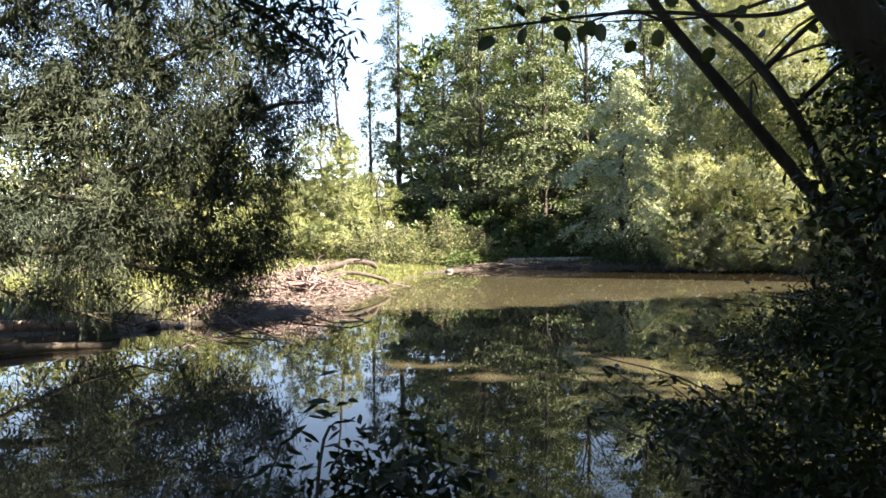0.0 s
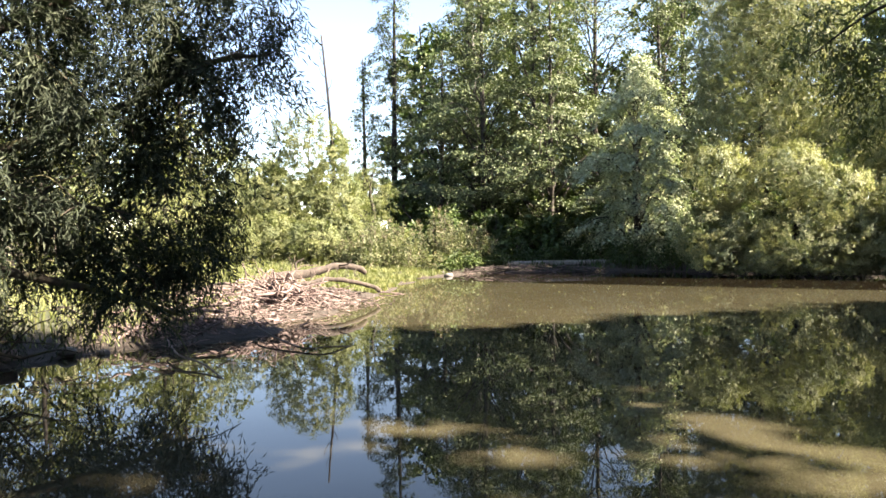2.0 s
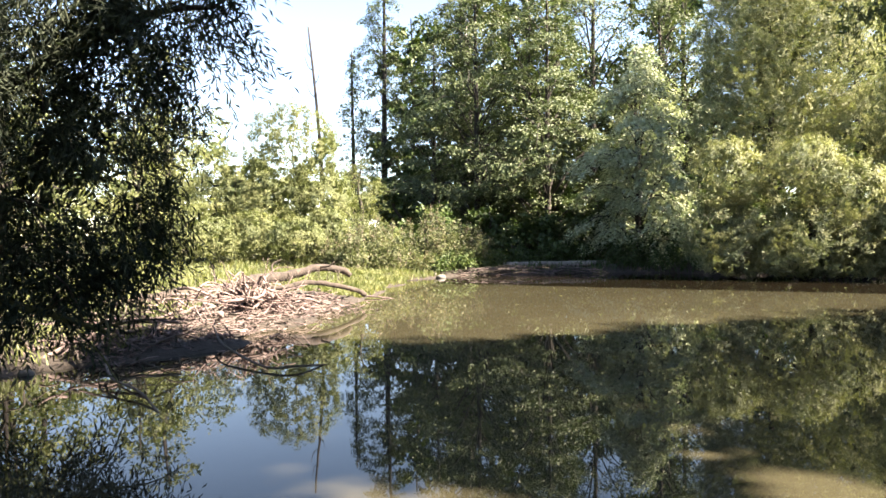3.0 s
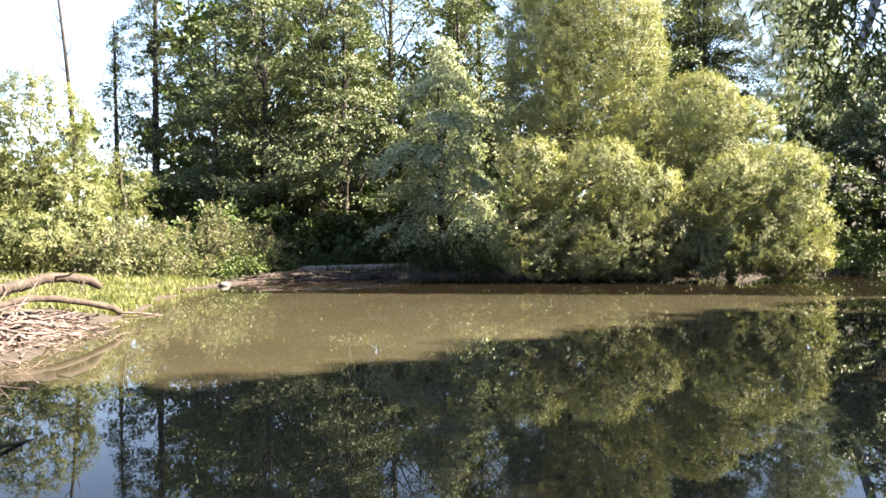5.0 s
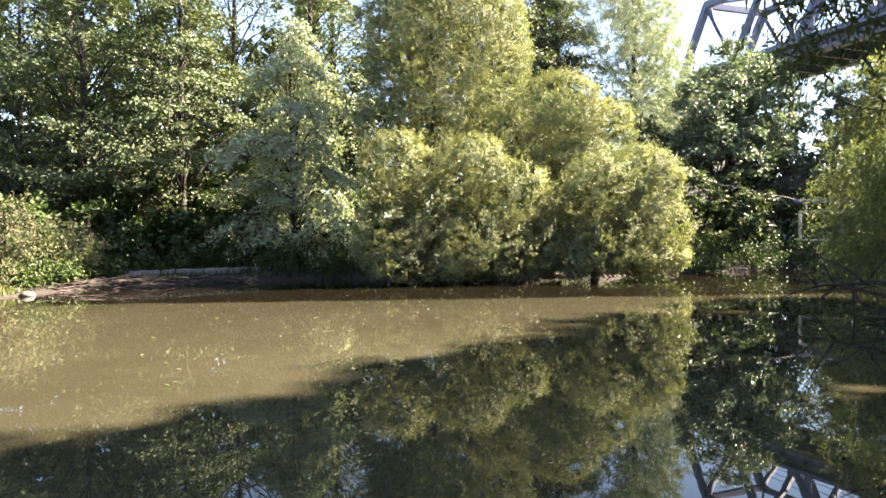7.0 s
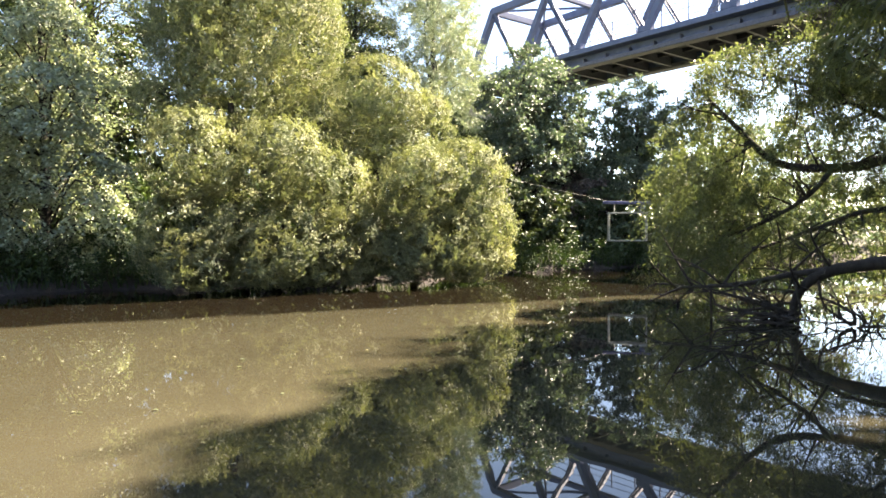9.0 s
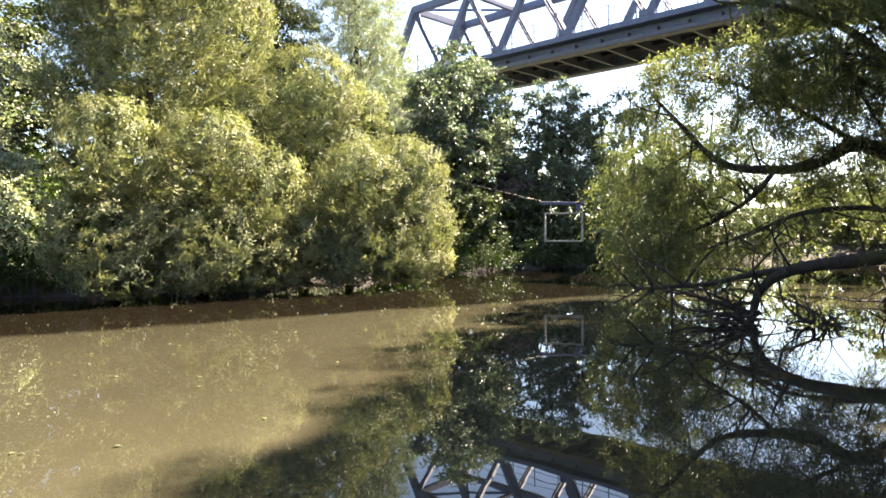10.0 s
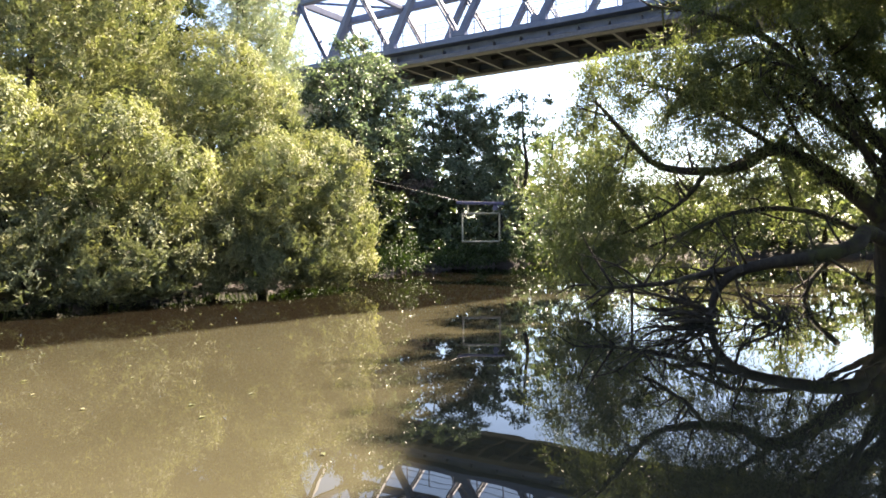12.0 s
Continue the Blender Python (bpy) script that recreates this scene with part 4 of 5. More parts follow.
# ---- driftwood, logs, stones ----
def driftwood():
    rng = np.random.default_rng(77)
    pile = thing("driftwood_pile", (-3.0, 16.5, 0.1), "tangled heap of bleached roots and driftwood on the shore", "driftwood")
    line = np.array([(-4.6, 12.9), (-3.9, 13.9), (-3.5, 15.2), (-3.2, 16.6), (-2.8, 18.0), (-2.3, 19.4)])

    def along(t):
        i = int(t * (len(line) - 1.001))
        return line[i] + (line[i + 1] - line[i]) * (t * (len(line) - 1.001) - i)

    def twisted(p, d, r, bend, mat, name):
        """A bent, forking piece of driftwood."""
        m1, m2 = p + d * 0.35 + rng.normal(0, bend, 3), p + d * 0.7 + rng.normal(0, bend, 3)
        shapes = [tube([p, m1, m2, p + d], r, r * 0.3, 6, 4, 0.14, rng)]
        for m in (m1, m2):
            if rng.random() < 0.6:
                e = m + (unit(d) + rng.normal(0, 0.6, 3)) * np.linalg.norm(d) * rng.uniform(0.2, 0.4)
                shapes.append(tube([m, (m + e) / 2 + rng.normal(0, bend * 0.5, 3), e], r * 0.45, r * 0.15, 5, 3))
        part(name, joined(shapes), mat, pile, smooth=True)

    for k in range(120):
        c = along(rng.uniform(0, 1)) + rng.normal(0, 0.3, 2) + [-0.3, 0]
        a, ln = rng.uniform(0, 6.28), rng.choice([0.35, 0.5, 0.7, 1.0, 1.5])
        p = np.array([*c, max(0.03, ground_at(*c)) + rng.uniform(0.02, 0.36)])
        d = np.array([math.cos(a), math.sin(a), rng.uniform(-0.25, 0.35)]) * ln
        # nearer sticks mostly take the dark wood in place of the willow's shade
        twisted(p - d / 2, d, rng.choice([0.010, 0.014, 0.021, 0.034]), 0.09 * ln, WET_SHADED_WOOD if c[1] < 14.4 and k % 3 else DRIFT, "stick")
    # an upturned root plate with roots that reach out towards the water
    rootc = np.array([-3.35, 16.9, 0.42])
    for k in range(64):
        d = unit(rng.normal(0, 1, 3) * [1, 0.5, 0.65] + [-0.25, -0.75, 0.0]) * rng.uniform(0.45, 1.1)
        d[2] = min(0.3, max(d[2], -0.36))
        twisted(rootc + rng.normal(0, 0.1, 3), d, rng.uniform(0.014, 0.045), 0.12, DRIFT, "root")
    bits = []
    for k in range(1500):
        t = rng.uniform(0, 1)
        off = rng.normal(0, 0.34)
        c = along(t) + [off - 0.2 + (0.5 if k % 2 == 0 else 0.0), rng.normal(0, 0.3)]
        z = max(0.01, ground_at(*c)) + rng.uniform(0.0, 0.14) * math.exp(-((off / 0.5) ** 2))
        a, ln = rng.uniform(0, 6.28), rng.uniform(0.08, 0.34)
        d = np.array([math.cos(a), math.sin(a), rng.uniform(-0.3, 0.3)]) * ln / 2
        p = np.array([*c, z])
        bits.append(tube([p - d, p + rng.uniform(-0.04, 0.04, 3), p + d], rng.uniform(0.006, 0.022), 0.004, 4, 2))
    whole("wet_litter", joined(bits[::3]), WET_SHADED_WOOD, "dark wet twigs washed up along the waterline", "twigs", kind="stuff")
    bits = [b for k, b in enumerate(bits) if k % 3]
    whole("driftwood_litter", joined(bits), DRIFT, "pale pinkish litter of broken wood among the driftwood", "twigs", kind="stuff")
    log = thing("fallen_log", (-3.4, 19.4, 0.1), "bleached arched fallen trunk lying on the driftwood", "log")
    part("trunk", tube([(-5.7, 16.4, 0.24), (-5.0, 17.0, 0.44), (-4.3, 17.9, 0.46), (-3.7, 18.5, 0.66), (-3.1, 19.4, 0.7), (-2.6, 19.9, 0.84), (-2.1, 20.3, 0.74), (-1.95, 20.5, 0.62)], 0.15, 0.06, 10, 5, 0.24, rng), GREYWOOD, log, smooth=True)
    part("branch", tube([(-3.75, 18.4, 0.6), (-3.2, 18.5, 0.48), (-2.7, 18.9, 0.56), (-2.2, 19.1, 0.5), (-1.7, 19.5, 0.34), (-1.5, 19.6, 0.22)], 0.05, 0.06, 8, 5, 0.22, rng), GREYWOOD, log, smooth=True)
    for p, q in (((-4.3, 17.9, 0.48), (-4.5, 18.3, 1.0)), ((-3.4, 19.0, 0.7), (-3.3, 19.3, 1.05)), ((-2.6, 19.9, 0.84), (-2.2, 19.7, 0.98))):
        p, q = np.array(p), np.array(q)
        part("stub", tube([p, (p + q) / 2 + rng.normal(0, 0.05, 3), q], 0.028, 0.01, 6, 3, 0.2, rng), GREYWOOD, log, smooth=True)
    for q in range(26):
        u = rng.uniform(0, 1)
        p = np.array([-3.6 + 1.5 * u, 18.7 + 1.5 * u, 0.62 + 0.2 * math.sin(u * 2.6)])
        part("hanging_root", tube([p, p + [rng.normal(0, 0.06), -0.05, -0.15], p + [rng.normal(0, 0.1), -0.08, -rng.uniform(0.2, 0.42)]], 0.008, 0.003, 4, 3), GREYWOOD, log, smooth=True)
    for name, pts, r, mat, label in (
        ("shore_log", [(-7.6, 8.3, 0.1), (-6.2, 9.4, 0.1), (-4.9, 10.1, 0.02)], 0.075, WET_SHADED_WOOD, "dark wet log lying along the shaded shore"),
        ("shore_log", [(-7.4, 10.2, 0.34), (-6.2, 11.0, 0.2), (-5.4, 11.4, 0.14)], 0.1, DRIFT, "bleached log on the sunlit bank"),
        ("sunken_branch", [(-2.5, 21.5, 0.14), (-1.9, 21.3, 0.07), (-1.3, 21.1, 0.03), (-0.8, 21.0, -0.03)], 0.022, DRIFT, "bleached branch lying half in the water"),
        ("sunken_branch", [(-3.9, 12.4, 0.16), (-3.4, 11.5, 0.1), (-2.9, 11.0, 0.06), (-2.4, 10.3, -0.02)], 0.014, DRIFT, "bleached branch dipping into the water"),
        ("sunken_branch", [(-3.3, 14.6, 0.2), (-2.8, 13.4, 0.13), (-2.0, 12.3, 0.04), (-1.6, 12.25, 0.05), (-1.25, 12.7, -0.02)], 0.016, WET_SHADED_WOOD, "thin dark branch reaching out over the water"),
        ("weir_log", [(2.85, 31.1, 0.28), (4.7, 31.2, 0.30), (6.4, 31.4, 0.31), (8.2, 31.6, 0.33)], 0.15, LOGWOOD, "long bleached log lying along the far bank"),
        ("weir_log", [(2.0, 30.5, 0.12), (3.6, 30.6, 0.1), (5.4, 30.7, 0.12), (6.8, 30.9, 0.05)], 0.09, WET_SHADED_WOOD, "dark wet log at the water edge"),
    ):
        whole(name, tube(pts, r, r * 0.75, 9, 7, 0.07, rng), mat, label, "log", smooth=True)
    brush = thing("brush_heap", (1.4, 29.9, 0.1), "brown heap of washed up twigs at the far shore", "driftwood")
    for k in range(60):
        c = np.array([rng.uniform(0.2, 6.6), 0, 0])
        c[1] = 29.7 + 0.07 * c[0] + rng.normal(0, 0.28)
        c[2] = rng.uniform(0.02, 0.3)
        a = rng.normal(0, 0.5)
        d = np.array([math.cos(a), math.sin(a), rng.uniform(-0.15, 0.2)]) * rng.uniform(0.25, 0.8)
        part("stick", tube([c - d, c + rng.uniform(-0.08, 0.08, 3), c + d], 0.022, 0.01, 5, 3), WET_SHADED_WOOD if k % 3 else DRIFT, brush, smooth=True)


def stone(x, y, r, seed):
    bm = bmesh.new()
    bmesh.ops.create_icosphere(bm, subdivisions=2, radius=1)
    z = max(0.0, ground_at(x, y))
    for v in bm.verts:
        k = 1 + 0.28 * noise.noise(v.co * 1.3 + Vector((seed, 0, 0)))
        v.co = Vector((v.co.x * r * 1.3 * k + x, v.co.y * r * k + y, max(-0.3, v.co.z) * r * 0.75 * k + z + r * 0.1))
    me = bpy.data.meshes.new("stone")
    bm.to_mesh(me)
    bm.free()
    me.materials.append(STONE)
    for p in me.polygons:
        p.use_smooth = True
    tagged(new("stone", me), "rounded grey stone at the water edge", "stone", "stones along the shore")


driftwood()
for k, (x, y, r) in enumerate([(0.35, 28.5, 0.15), (0.1, 28.9, 0.1), (-5.1, 12.0, 0.11), (-4.7, 12.2, 0.08), (-5.6, 11.6, 0.09)]):
    stone(x, y, r, k)


# ---- leaning willow over the near left water ----
def left_willow():
    rng = np.random.default_rng(5)
    base = np.array([-8.2, 9.6, ground_at(-8.2, 9.6)])
    ob = thing("leaning_willow", base, "shaded willow leaning out over the water with hanging leaves", "willow")
    part("trunk", tube([base - [0, 0, 0.3], (-7.9, 9.8, 1.2), (-7.5, 10.1, 2.6), (-7.4, 10.4, 4.6), (-7.0, 10.6, 6.6)], 0.3, 0.1, 10, 6, 0.07, rng), WILLOW_BARK, ob, smooth=True)
    runs = [[(-7.6, 10.0, 1.9), (-6.1, 10.5, 2.35), (-4.2, 10.7, 2.9), (-2.7, 10.7, 3.6), (-2.0, 10.7, 3.7)],
            [(-7.8, 9.9, 1.3), (-5.9, 10.2, 1.45), (-4.6, 10.3, 1.2), (-3.6, 10.4, 0.95), (-3.0, 10.6, 0.7)],
            [(-7.5, 10.1, 2.8), (-5.8, 10.8, 3.8), (-4.3, 11.0, 4.5), (-3.2, 11.0, 5.0)],
            [(-7.4, 10.4, 4.4), (-6.0, 10.6, 5.4), (-4.8, 10.8, 6.2)],
            [(-7.8, 9.8, 1.0), (-6.6, 9.7, 1.0), (-5.6, 10.0, 0.6), (-4.6, 10.2, 0.3)],
            [(-6.1, 10.5, 2.3), (-4.8, 10.3, 2.1), (-3.6, 10.4, 1.9)]]
    for k, pts in enumerate(runs):
        r = (0.1, 0.085, 0.09, 0.08, 0.05, 0.05)[k]
        line = curve_through(pts, 6)
        part("limb", tube(pts, r, 0.02, 7, 6, 0.06, rng), WILLOW_BARK, ob, smooth=True)
        for _ in range(16):
            s = line[rng.integers(4, len(line))]
            e = s + unit(rng.normal(0, 1, 3) + [0.6, 0, 0.1]) * rng.uniform(0.4, 1.1)
            part("branch", tube([s, (s + e) / 2 + rng.uniform(-0.08, 0.08, 3), e - [0, 0, 0.15]], 0.016, 0.004, 4, 3), WILLOW_BARK, ob, smooth=True)
    outer = [(-2.5, 10.8, 3.4, 0.95, 1.0, 0.9), (-3.4, 10.9, 4.5, 1.2, 1.2, 1.0), (-4.8, 11.0, 5.4, 1.5, 1.4, 1.2), (-5.2, 10.6, 3.4, 1.7, 1.3, 1.3), (-3.4, 10.7, 2.3, 1.0, 1.0, 1.0), (-4.8, 10.3, 1.7, 1.4, 1.1, 0.9), (-3.4, 10.5, 1.2, 0.75, 0.8, 0.55), (-6.6, 10.2, 4.6, 1.6, 1.5, 1.7), (-6.8, 9.6, 2.2, 1.5, 1.4, 1.4)]
    inner = [(-6.0, 10.8, 6.8, 1.8, 1.6, 1.2), (-5.4, 10.1, 0.9, 0.9, 0.8, 0.5), (-4.2, 10.9, 3.4, 1.1, 1.0, 0.9), (-3.9, 11.2, 5.9, 1.2, 1.2, 0.9), (-5.6, 11.2, 4.4, 1.3, 1.2, 1.2), (-2.3, 10.9, 4.3, 0.7, 0.8, 0.6), (-3.0, 11.0, 1.6, 0.7, 0.6, 0.6), (-4.2, 11.3, 1.0, 0.9, 0.6, 0.55), (-5.4, 11.3, 1.7, 1.1, 0.7, 0.9)]
    lobes = outer + inner
    part("inner_foliage", crown([(-7.4, 9.8, 2.4, 1.6, 1.0, 1.6), (-7.6, 10.4, 5.0, 1.7, 1.2, 1.8), (-6.2, 10.6, 3.6, 1.0, 0.8, 1.2), (-4.4, 11.3, 4.4, 1.2, 0.7, 1.1), (-3.4, 11.0, 2.6, 0.7, 0.6, 1.1), (-4.8, 11.0, 1.6, 1.2, 0.6, 0.9), (-5.6, 10.8, 5.8, 1.6, 0.9, 1.1), (-3.0, 11.0, 4.5, 0.8, 0.6, 0.8), (-2.7, 10.9, 3.5, 0.6, 0.5, 0.7)], 20000, 0.12, 0.038, rng, 0.5, 8, 0.4, 0.2, 0.4, 0.3, 0.8), SHADED_WILLOW, ob)
    part("crown", crown(lobes, 104000, 0.115, 0.02, rng, 0.45, 11, 0.55, 0.3, 0.3, 0.3, 0.7, 0.34), SHADED_WILLOW, ob)


# ---- gnarled willow standing in the water to the east ----
def right_willow():
    rng = np.random.default_rng(8)
    base = np.array([18.6, 9.95, ground_at(18.6, 9.95)])
    ob = thing("gnarled_willow", base, "gnarled old willow with limbs sweeping down to the water", "willow")
    part("trunk", tube([base - [0, 0, 0.4], (18.55, 10.05, 0.9), (18.45, 10.15, 2.0), (18.55, 9.95, 3.6), (18.8, 9.9, 5.4), (18.7, 10.1, 8.4), (19.0, 10.4, 11.6)], 0.37, 0.08, 11, 6, 0.09, rng), WILLOW_BARK, ob, smooth=True)
    arching_limbs = [
        ([(18.2, 10.7, 1.7), (17.9, 11.3, 2.65), (17.6, 12.4, 3.3), (17.2, 13.1, 2.95), (16.8, 13.8, 2.8), (16.4, 14.9, 2.95), (16.1, 15.7, 3.8), (16.0, 16.2, 4.4)], 0.2, 26),
        ([(18.3, 10.6, 1.2), (16.6, 10.9, 1.45), (14.6, 11.4, 1.25), (13.3, 12.1, 1.08), (13.05, 12.9, 0.96), (12.98, 13.4, 0.82), (12.96, 13.7, 0.55), (12.95, 13.82, 0.2), (12.95, 13.9, -0.35)], 0.165, 14),
        ([(13.02, 13.2, 0.9), (12.95, 13.9, 0.78), (12.9, 14.5, 0.62), (12.85, 15.1, 0.55), (12.8, 15.7, 0.5)], 0.06, 16),
        ([(18.3, 10.6, 3.2), (17.6, 11.6, 4.6), (17.2, 12.6, 5.6), (16.8, 13.8, 6.2), (16.4, 15.0, 6.4)], 0.14, 22),
    ]
    low_limbs = [
        ([(18.5, 10.5, 4.6), (18.2, 11.4, 6.0), (17.8, 12.4, 6.9), (17.4, 13.4, 7.3)], 0.12, 16),
        ([(16.7, 13.9, 2.8), (16.2, 14.3, 2.2), (15.9, 15.0, 1.7), (15.7, 15.7, 1.4)], 0.06, 14),
        ([(18.3, 10.8, 1.3), (17.3, 11.9, 1.9), (16.5, 13.2, 1.9), (16.0, 14.2, 1.5), (15.8, 15.2, 1.1)], 0.07, 18),
        ([(18.2, 10.7, 2.4), (17.3, 11.2, 3.9), (16.8, 12.0, 4.8), (16.6, 13.0, 5.1)], 0.09, 18),
    ]
    high_limbs = [
        ([(17.8, 11.2, 1.0), (17.2, 11.8, 0.4), (16.9, 12.0, -0.2)], 0.07, 8),
        ([(18.3, 10.5, 2.6), (17.9, 11.3, 4.2), (17.6, 12.0, 5.6), (17.4, 12.6, 6.8)], 0.05, 14),
        ([(18.3, 10.5, 2.9), (17.9, 11.0, 4.6), (17.9, 11.5, 6.0), (17.8, 11.9, 7.2)], 0.05, 14),
        ([(18.0, 11.1, 2.4), (17.6, 12.0, 3.6), (17.4, 12.6, 4.8), (17.3, 13.0, 5.8)], 0.04, 14),
        ([(18.6, 10.3, 3.4), (19.6, 10.0, 5.0), (20.8, 9.8, 6.2)], 0.14, 8),
        ([(17.6, 12.4, 3.3), (17.4, 13.4, 4.0), (17.2, 14.4, 4.6), (17.0, 15.4, 5.0)], 0.07, 22),
    ]
    side_limbs = [
        ([(18.2, 10.8, 3.0), (18.0, 12.0, 4.4), (17.9, 13.2, 5.2), (17.6, 14.4, 5.6)], 0.08, 22),
        ([(18.6, 10.2, 2.4), (18.2, 9.0, 4.0), (17.6, 7.8, 5.2)], 0.14, 8),
    ]
    runs = arching_limbs + low_limbs + high_limbs + side_limbs
    for k, (pts, r, n) in enumerate(runs):
        if pts[0][0] > 18.0:
            x, y, z = pts[0]
            pts = [(x + 0.22, y - 0.52, z)] + pts[1:]
        line = curve_through(pts, 6)
        part("limb", tube(pts, r, 0.045 if k == 1 else 0.025, 8, 6, 0.08, rng), WILLOW_BARK, ob, smooth=True)
        for _ in range(n):
            i = rng.integers(5, len(line))
            s = line[i]
            e = s + unit(rng.normal(0, 1, 3) * [0.8, 1, 0.9] + [-0.2, 0.5, 0.1]) * rng.uniform(0.4, 1.3)
            m = (s + e) / 2 + rng.uniform(-0.15, 0.15, 3)
            shapes = [tube([s, m, e], 0.028, 0.006, 5, 3)]
            for _ in range(2):
                g = m + unit(rng.normal(0, 1, 3)) * rng.uniform(0.25, 0.6)
                shapes.append(tube([m, (m + g) / 2 + rng.uniform(-0.06, 0.06, 3), g], 0.011, 0.004, 4, 2))
            part("branch", joined(shapes), WILLOW_BARK, ob, smooth=True)
    hanging = [(16.1, 16.5, 3.2, 0.9, 1.0, 1.3), (15.7, 16.1, 1.7, 1.0, 1.1, 1.0), (15.6, 15.8, 0.9, 0.9, 1.2, 0.7), (15.8, 15.4, 2.8, 0.9, 1.0, 0.9), (15.9, 16.3, 2.4, 0.9, 1.0, 0.9), (16.3, 16.2, 4.3, 0.9, 0.9, 0.7), (16.0, 16.9, 2.0, 0.8, 0.8, 1.3), (15.4, 16.2, 0.7, 1.0, 1.2, 0.6)]
    thick = [(16.6, 13.9, 6.4, 1.0, 1.1, 0.8), (17.2, 13.0, 7.4, 1.5, 1.6, 0.9), (18.4, 11.2, 8.0, 1.9, 1.8, 1.2), (18.9, 9.8, 6.2, 1.3, 1.4, 1.0), (16.8, 14.0, 5.0, 1.1, 0.9, 0.5), (20.2, 9.6, 6.8, 1.6, 1.5, 1.2), (16.2, 16.0, 4.8, 0.8, 0.8, 0.6), (16.3, 15.1, 5.2, 0.8, 0.8, 0.6), (17.2, 12.8, 8.6, 1.4, 1.3, 0.8)]
    mid_sprays = [(17.0, 12.8, 4.4, 0.9, 1.0, 0.6), (16.8, 13.6, 3.6, 0.8, 1.0, 0.6), (17.4, 12.0, 3.4, 0.8, 1.0, 0.6), (17.0, 13.2, 2.4, 0.9, 1.2, 0.5), (17.4, 12.4, 7.6, 1.3, 1.4, 0.7), (16.6, 13.0, 5.0, 1.2, 1.4, 1.0), (17.4, 11.8, 4.2, 1.2, 1.3, 1.4)]
    side_sprays = [(17.8, 11.4, 2.6, 0.8, 1.0, 0.8), (18.8, 9.8, 3.4, 1.4, 1.4, 1.2), (19.2, 9.6, 5.2, 1.6, 1.6, 1.4), (17.9, 11.6, 7.2, 1.6, 1.6, 1.0), (19.0, 9.8, 7.2, 1.6, 1.6, 1.2), (18.6, 10.6, 5.4, 1.2, 1.3, 1.0), (17.6, 11.6, 5.8, 1.3, 1.5, 1.1), (18.4, 10.8, 4.4, 1.2, 1.4, 1.2)]
    high_sprays = [(17.7, 12.8, 2.9, 0.9, 0.9, 0.7), (17.7, 13.9, 2.9, 0.9, 0.9, 0.7), (18.0, 11.5, 2.8, 0.9, 0.9, 0.7), (17.7, 14.6, 2.3, 0.8, 0.9, 0.6), (17.8, 12.2, 2.1, 0.8, 0.8, 0.5), (18.6, 10.6, 3.4, 0.9, 0.9, 0.8), (18.2, 13.2, 3.6, 0.9, 0.9, 0.8), (17.7, 13.9, 4.5, 0.9, 0.9, 0.7), (17.9, 12.3, 4.6, 1.0, 1.0, 0.8), (18.0, 11.2, 4.2, 0.9, 0.9, 0.8), (17.7, 13.2, 5.4, 1.0, 1.0, 0.7), (18.1, 11.5, 5.4, 1.0, 1.0, 0.8), (17.7, 14.6, 3.9, 0.8, 0.9, 0.7), (16.8, 12.4, 6.2, 1.2, 1.4, 0.9), (18.2, 10.6, 6.6, 1.6, 1.6, 1.2), (16.4, 13.8, 4.2, 1.0, 1.3, 0.8), (17.8, 14.0, 4.8, 1.2, 1.2, 1.0), (17.2, 15.0, 4.6, 1.1, 1.0, 0.9), (17.8, 14.2, 5.6, 1.1, 1.1, 0.8), (18.4, 13.2, 4.4, 1.2, 1.2, 1.2), (19.5, 12.5, 5.2, 1.5, 1.5, 1.3), (18.0, 11.2, 5.2, 1.4, 1.5, 1.4), (17.6, 11.4, 7.0, 1.4, 1.4, 1.0)]
    low_sprays = [(17.3, 15.9, 3.3, 0.9, 0.9, 0.7), (17.4, 15.0, 3.4, 0.9, 0.9, 0.7), (17.3, 15.9, 2.4, 0.9, 0.9, 0.7), (17.4, 14.9, 2.4, 0.9, 0.9, 0.7), (16.4, 15.4, 1.4, 0.9, 0.9, 0.6), (16.6, 14.5, 1.3, 0.9, 0.9, 0.6), (16.8, 13.7, 1.4, 0.9, 0.9, 0.6), (16.8, 12.9, 2.6, 0.9, 0.9, 0.7)]
    part("low_foliage", crown(low_sprays, 14000, 0.1, 0.023, rng, 0.45, 10, 0.45, 0.2, 0.4, 0.35, 0.8, 0.28), RIGHT_WILLOW, ob)
    thin = mid_sprays + side_sprays + high_sprays
    part("crown", crown(thick, 60000, 0.11, 0.027, rng, 0.42, 10, 0.45, 0.4, 0.4, 0.3, 0.8, 0.3), RIGHT_WILLOW, ob)
    part("hanging_foliage", crown(hanging, 27000, 0.1, 0.023, rng, 0.5, 10, 0.6, 0.35, 0.4, 0.3, 0.7, 0.26), RIGHT_WILLOW, ob)
    upper = [(17.8, 12.6, 9.4, 2.0, 2.0, 1.2), (18.6, 11.2, 11.2, 2.4, 2.4, 1.4), (17.3, 13.8, 8.6, 1.4, 1.4, 0.8), (19.6, 10.0, 12.6, 2.2, 2.2, 1.3), (16.8, 12.0, 8.6, 1.6, 1.6, 0.9), (18.0, 11.6, 10.2, 1.8, 1.8, 1.1), (19.2, 9.4, 9.6, 2.0, 2.0, 1.3), (20.0, 8.6, 8.0, 1.8, 1.8, 1.3), (19.8, 8.8, 4.6, 1.4, 1.4, 1.3)]
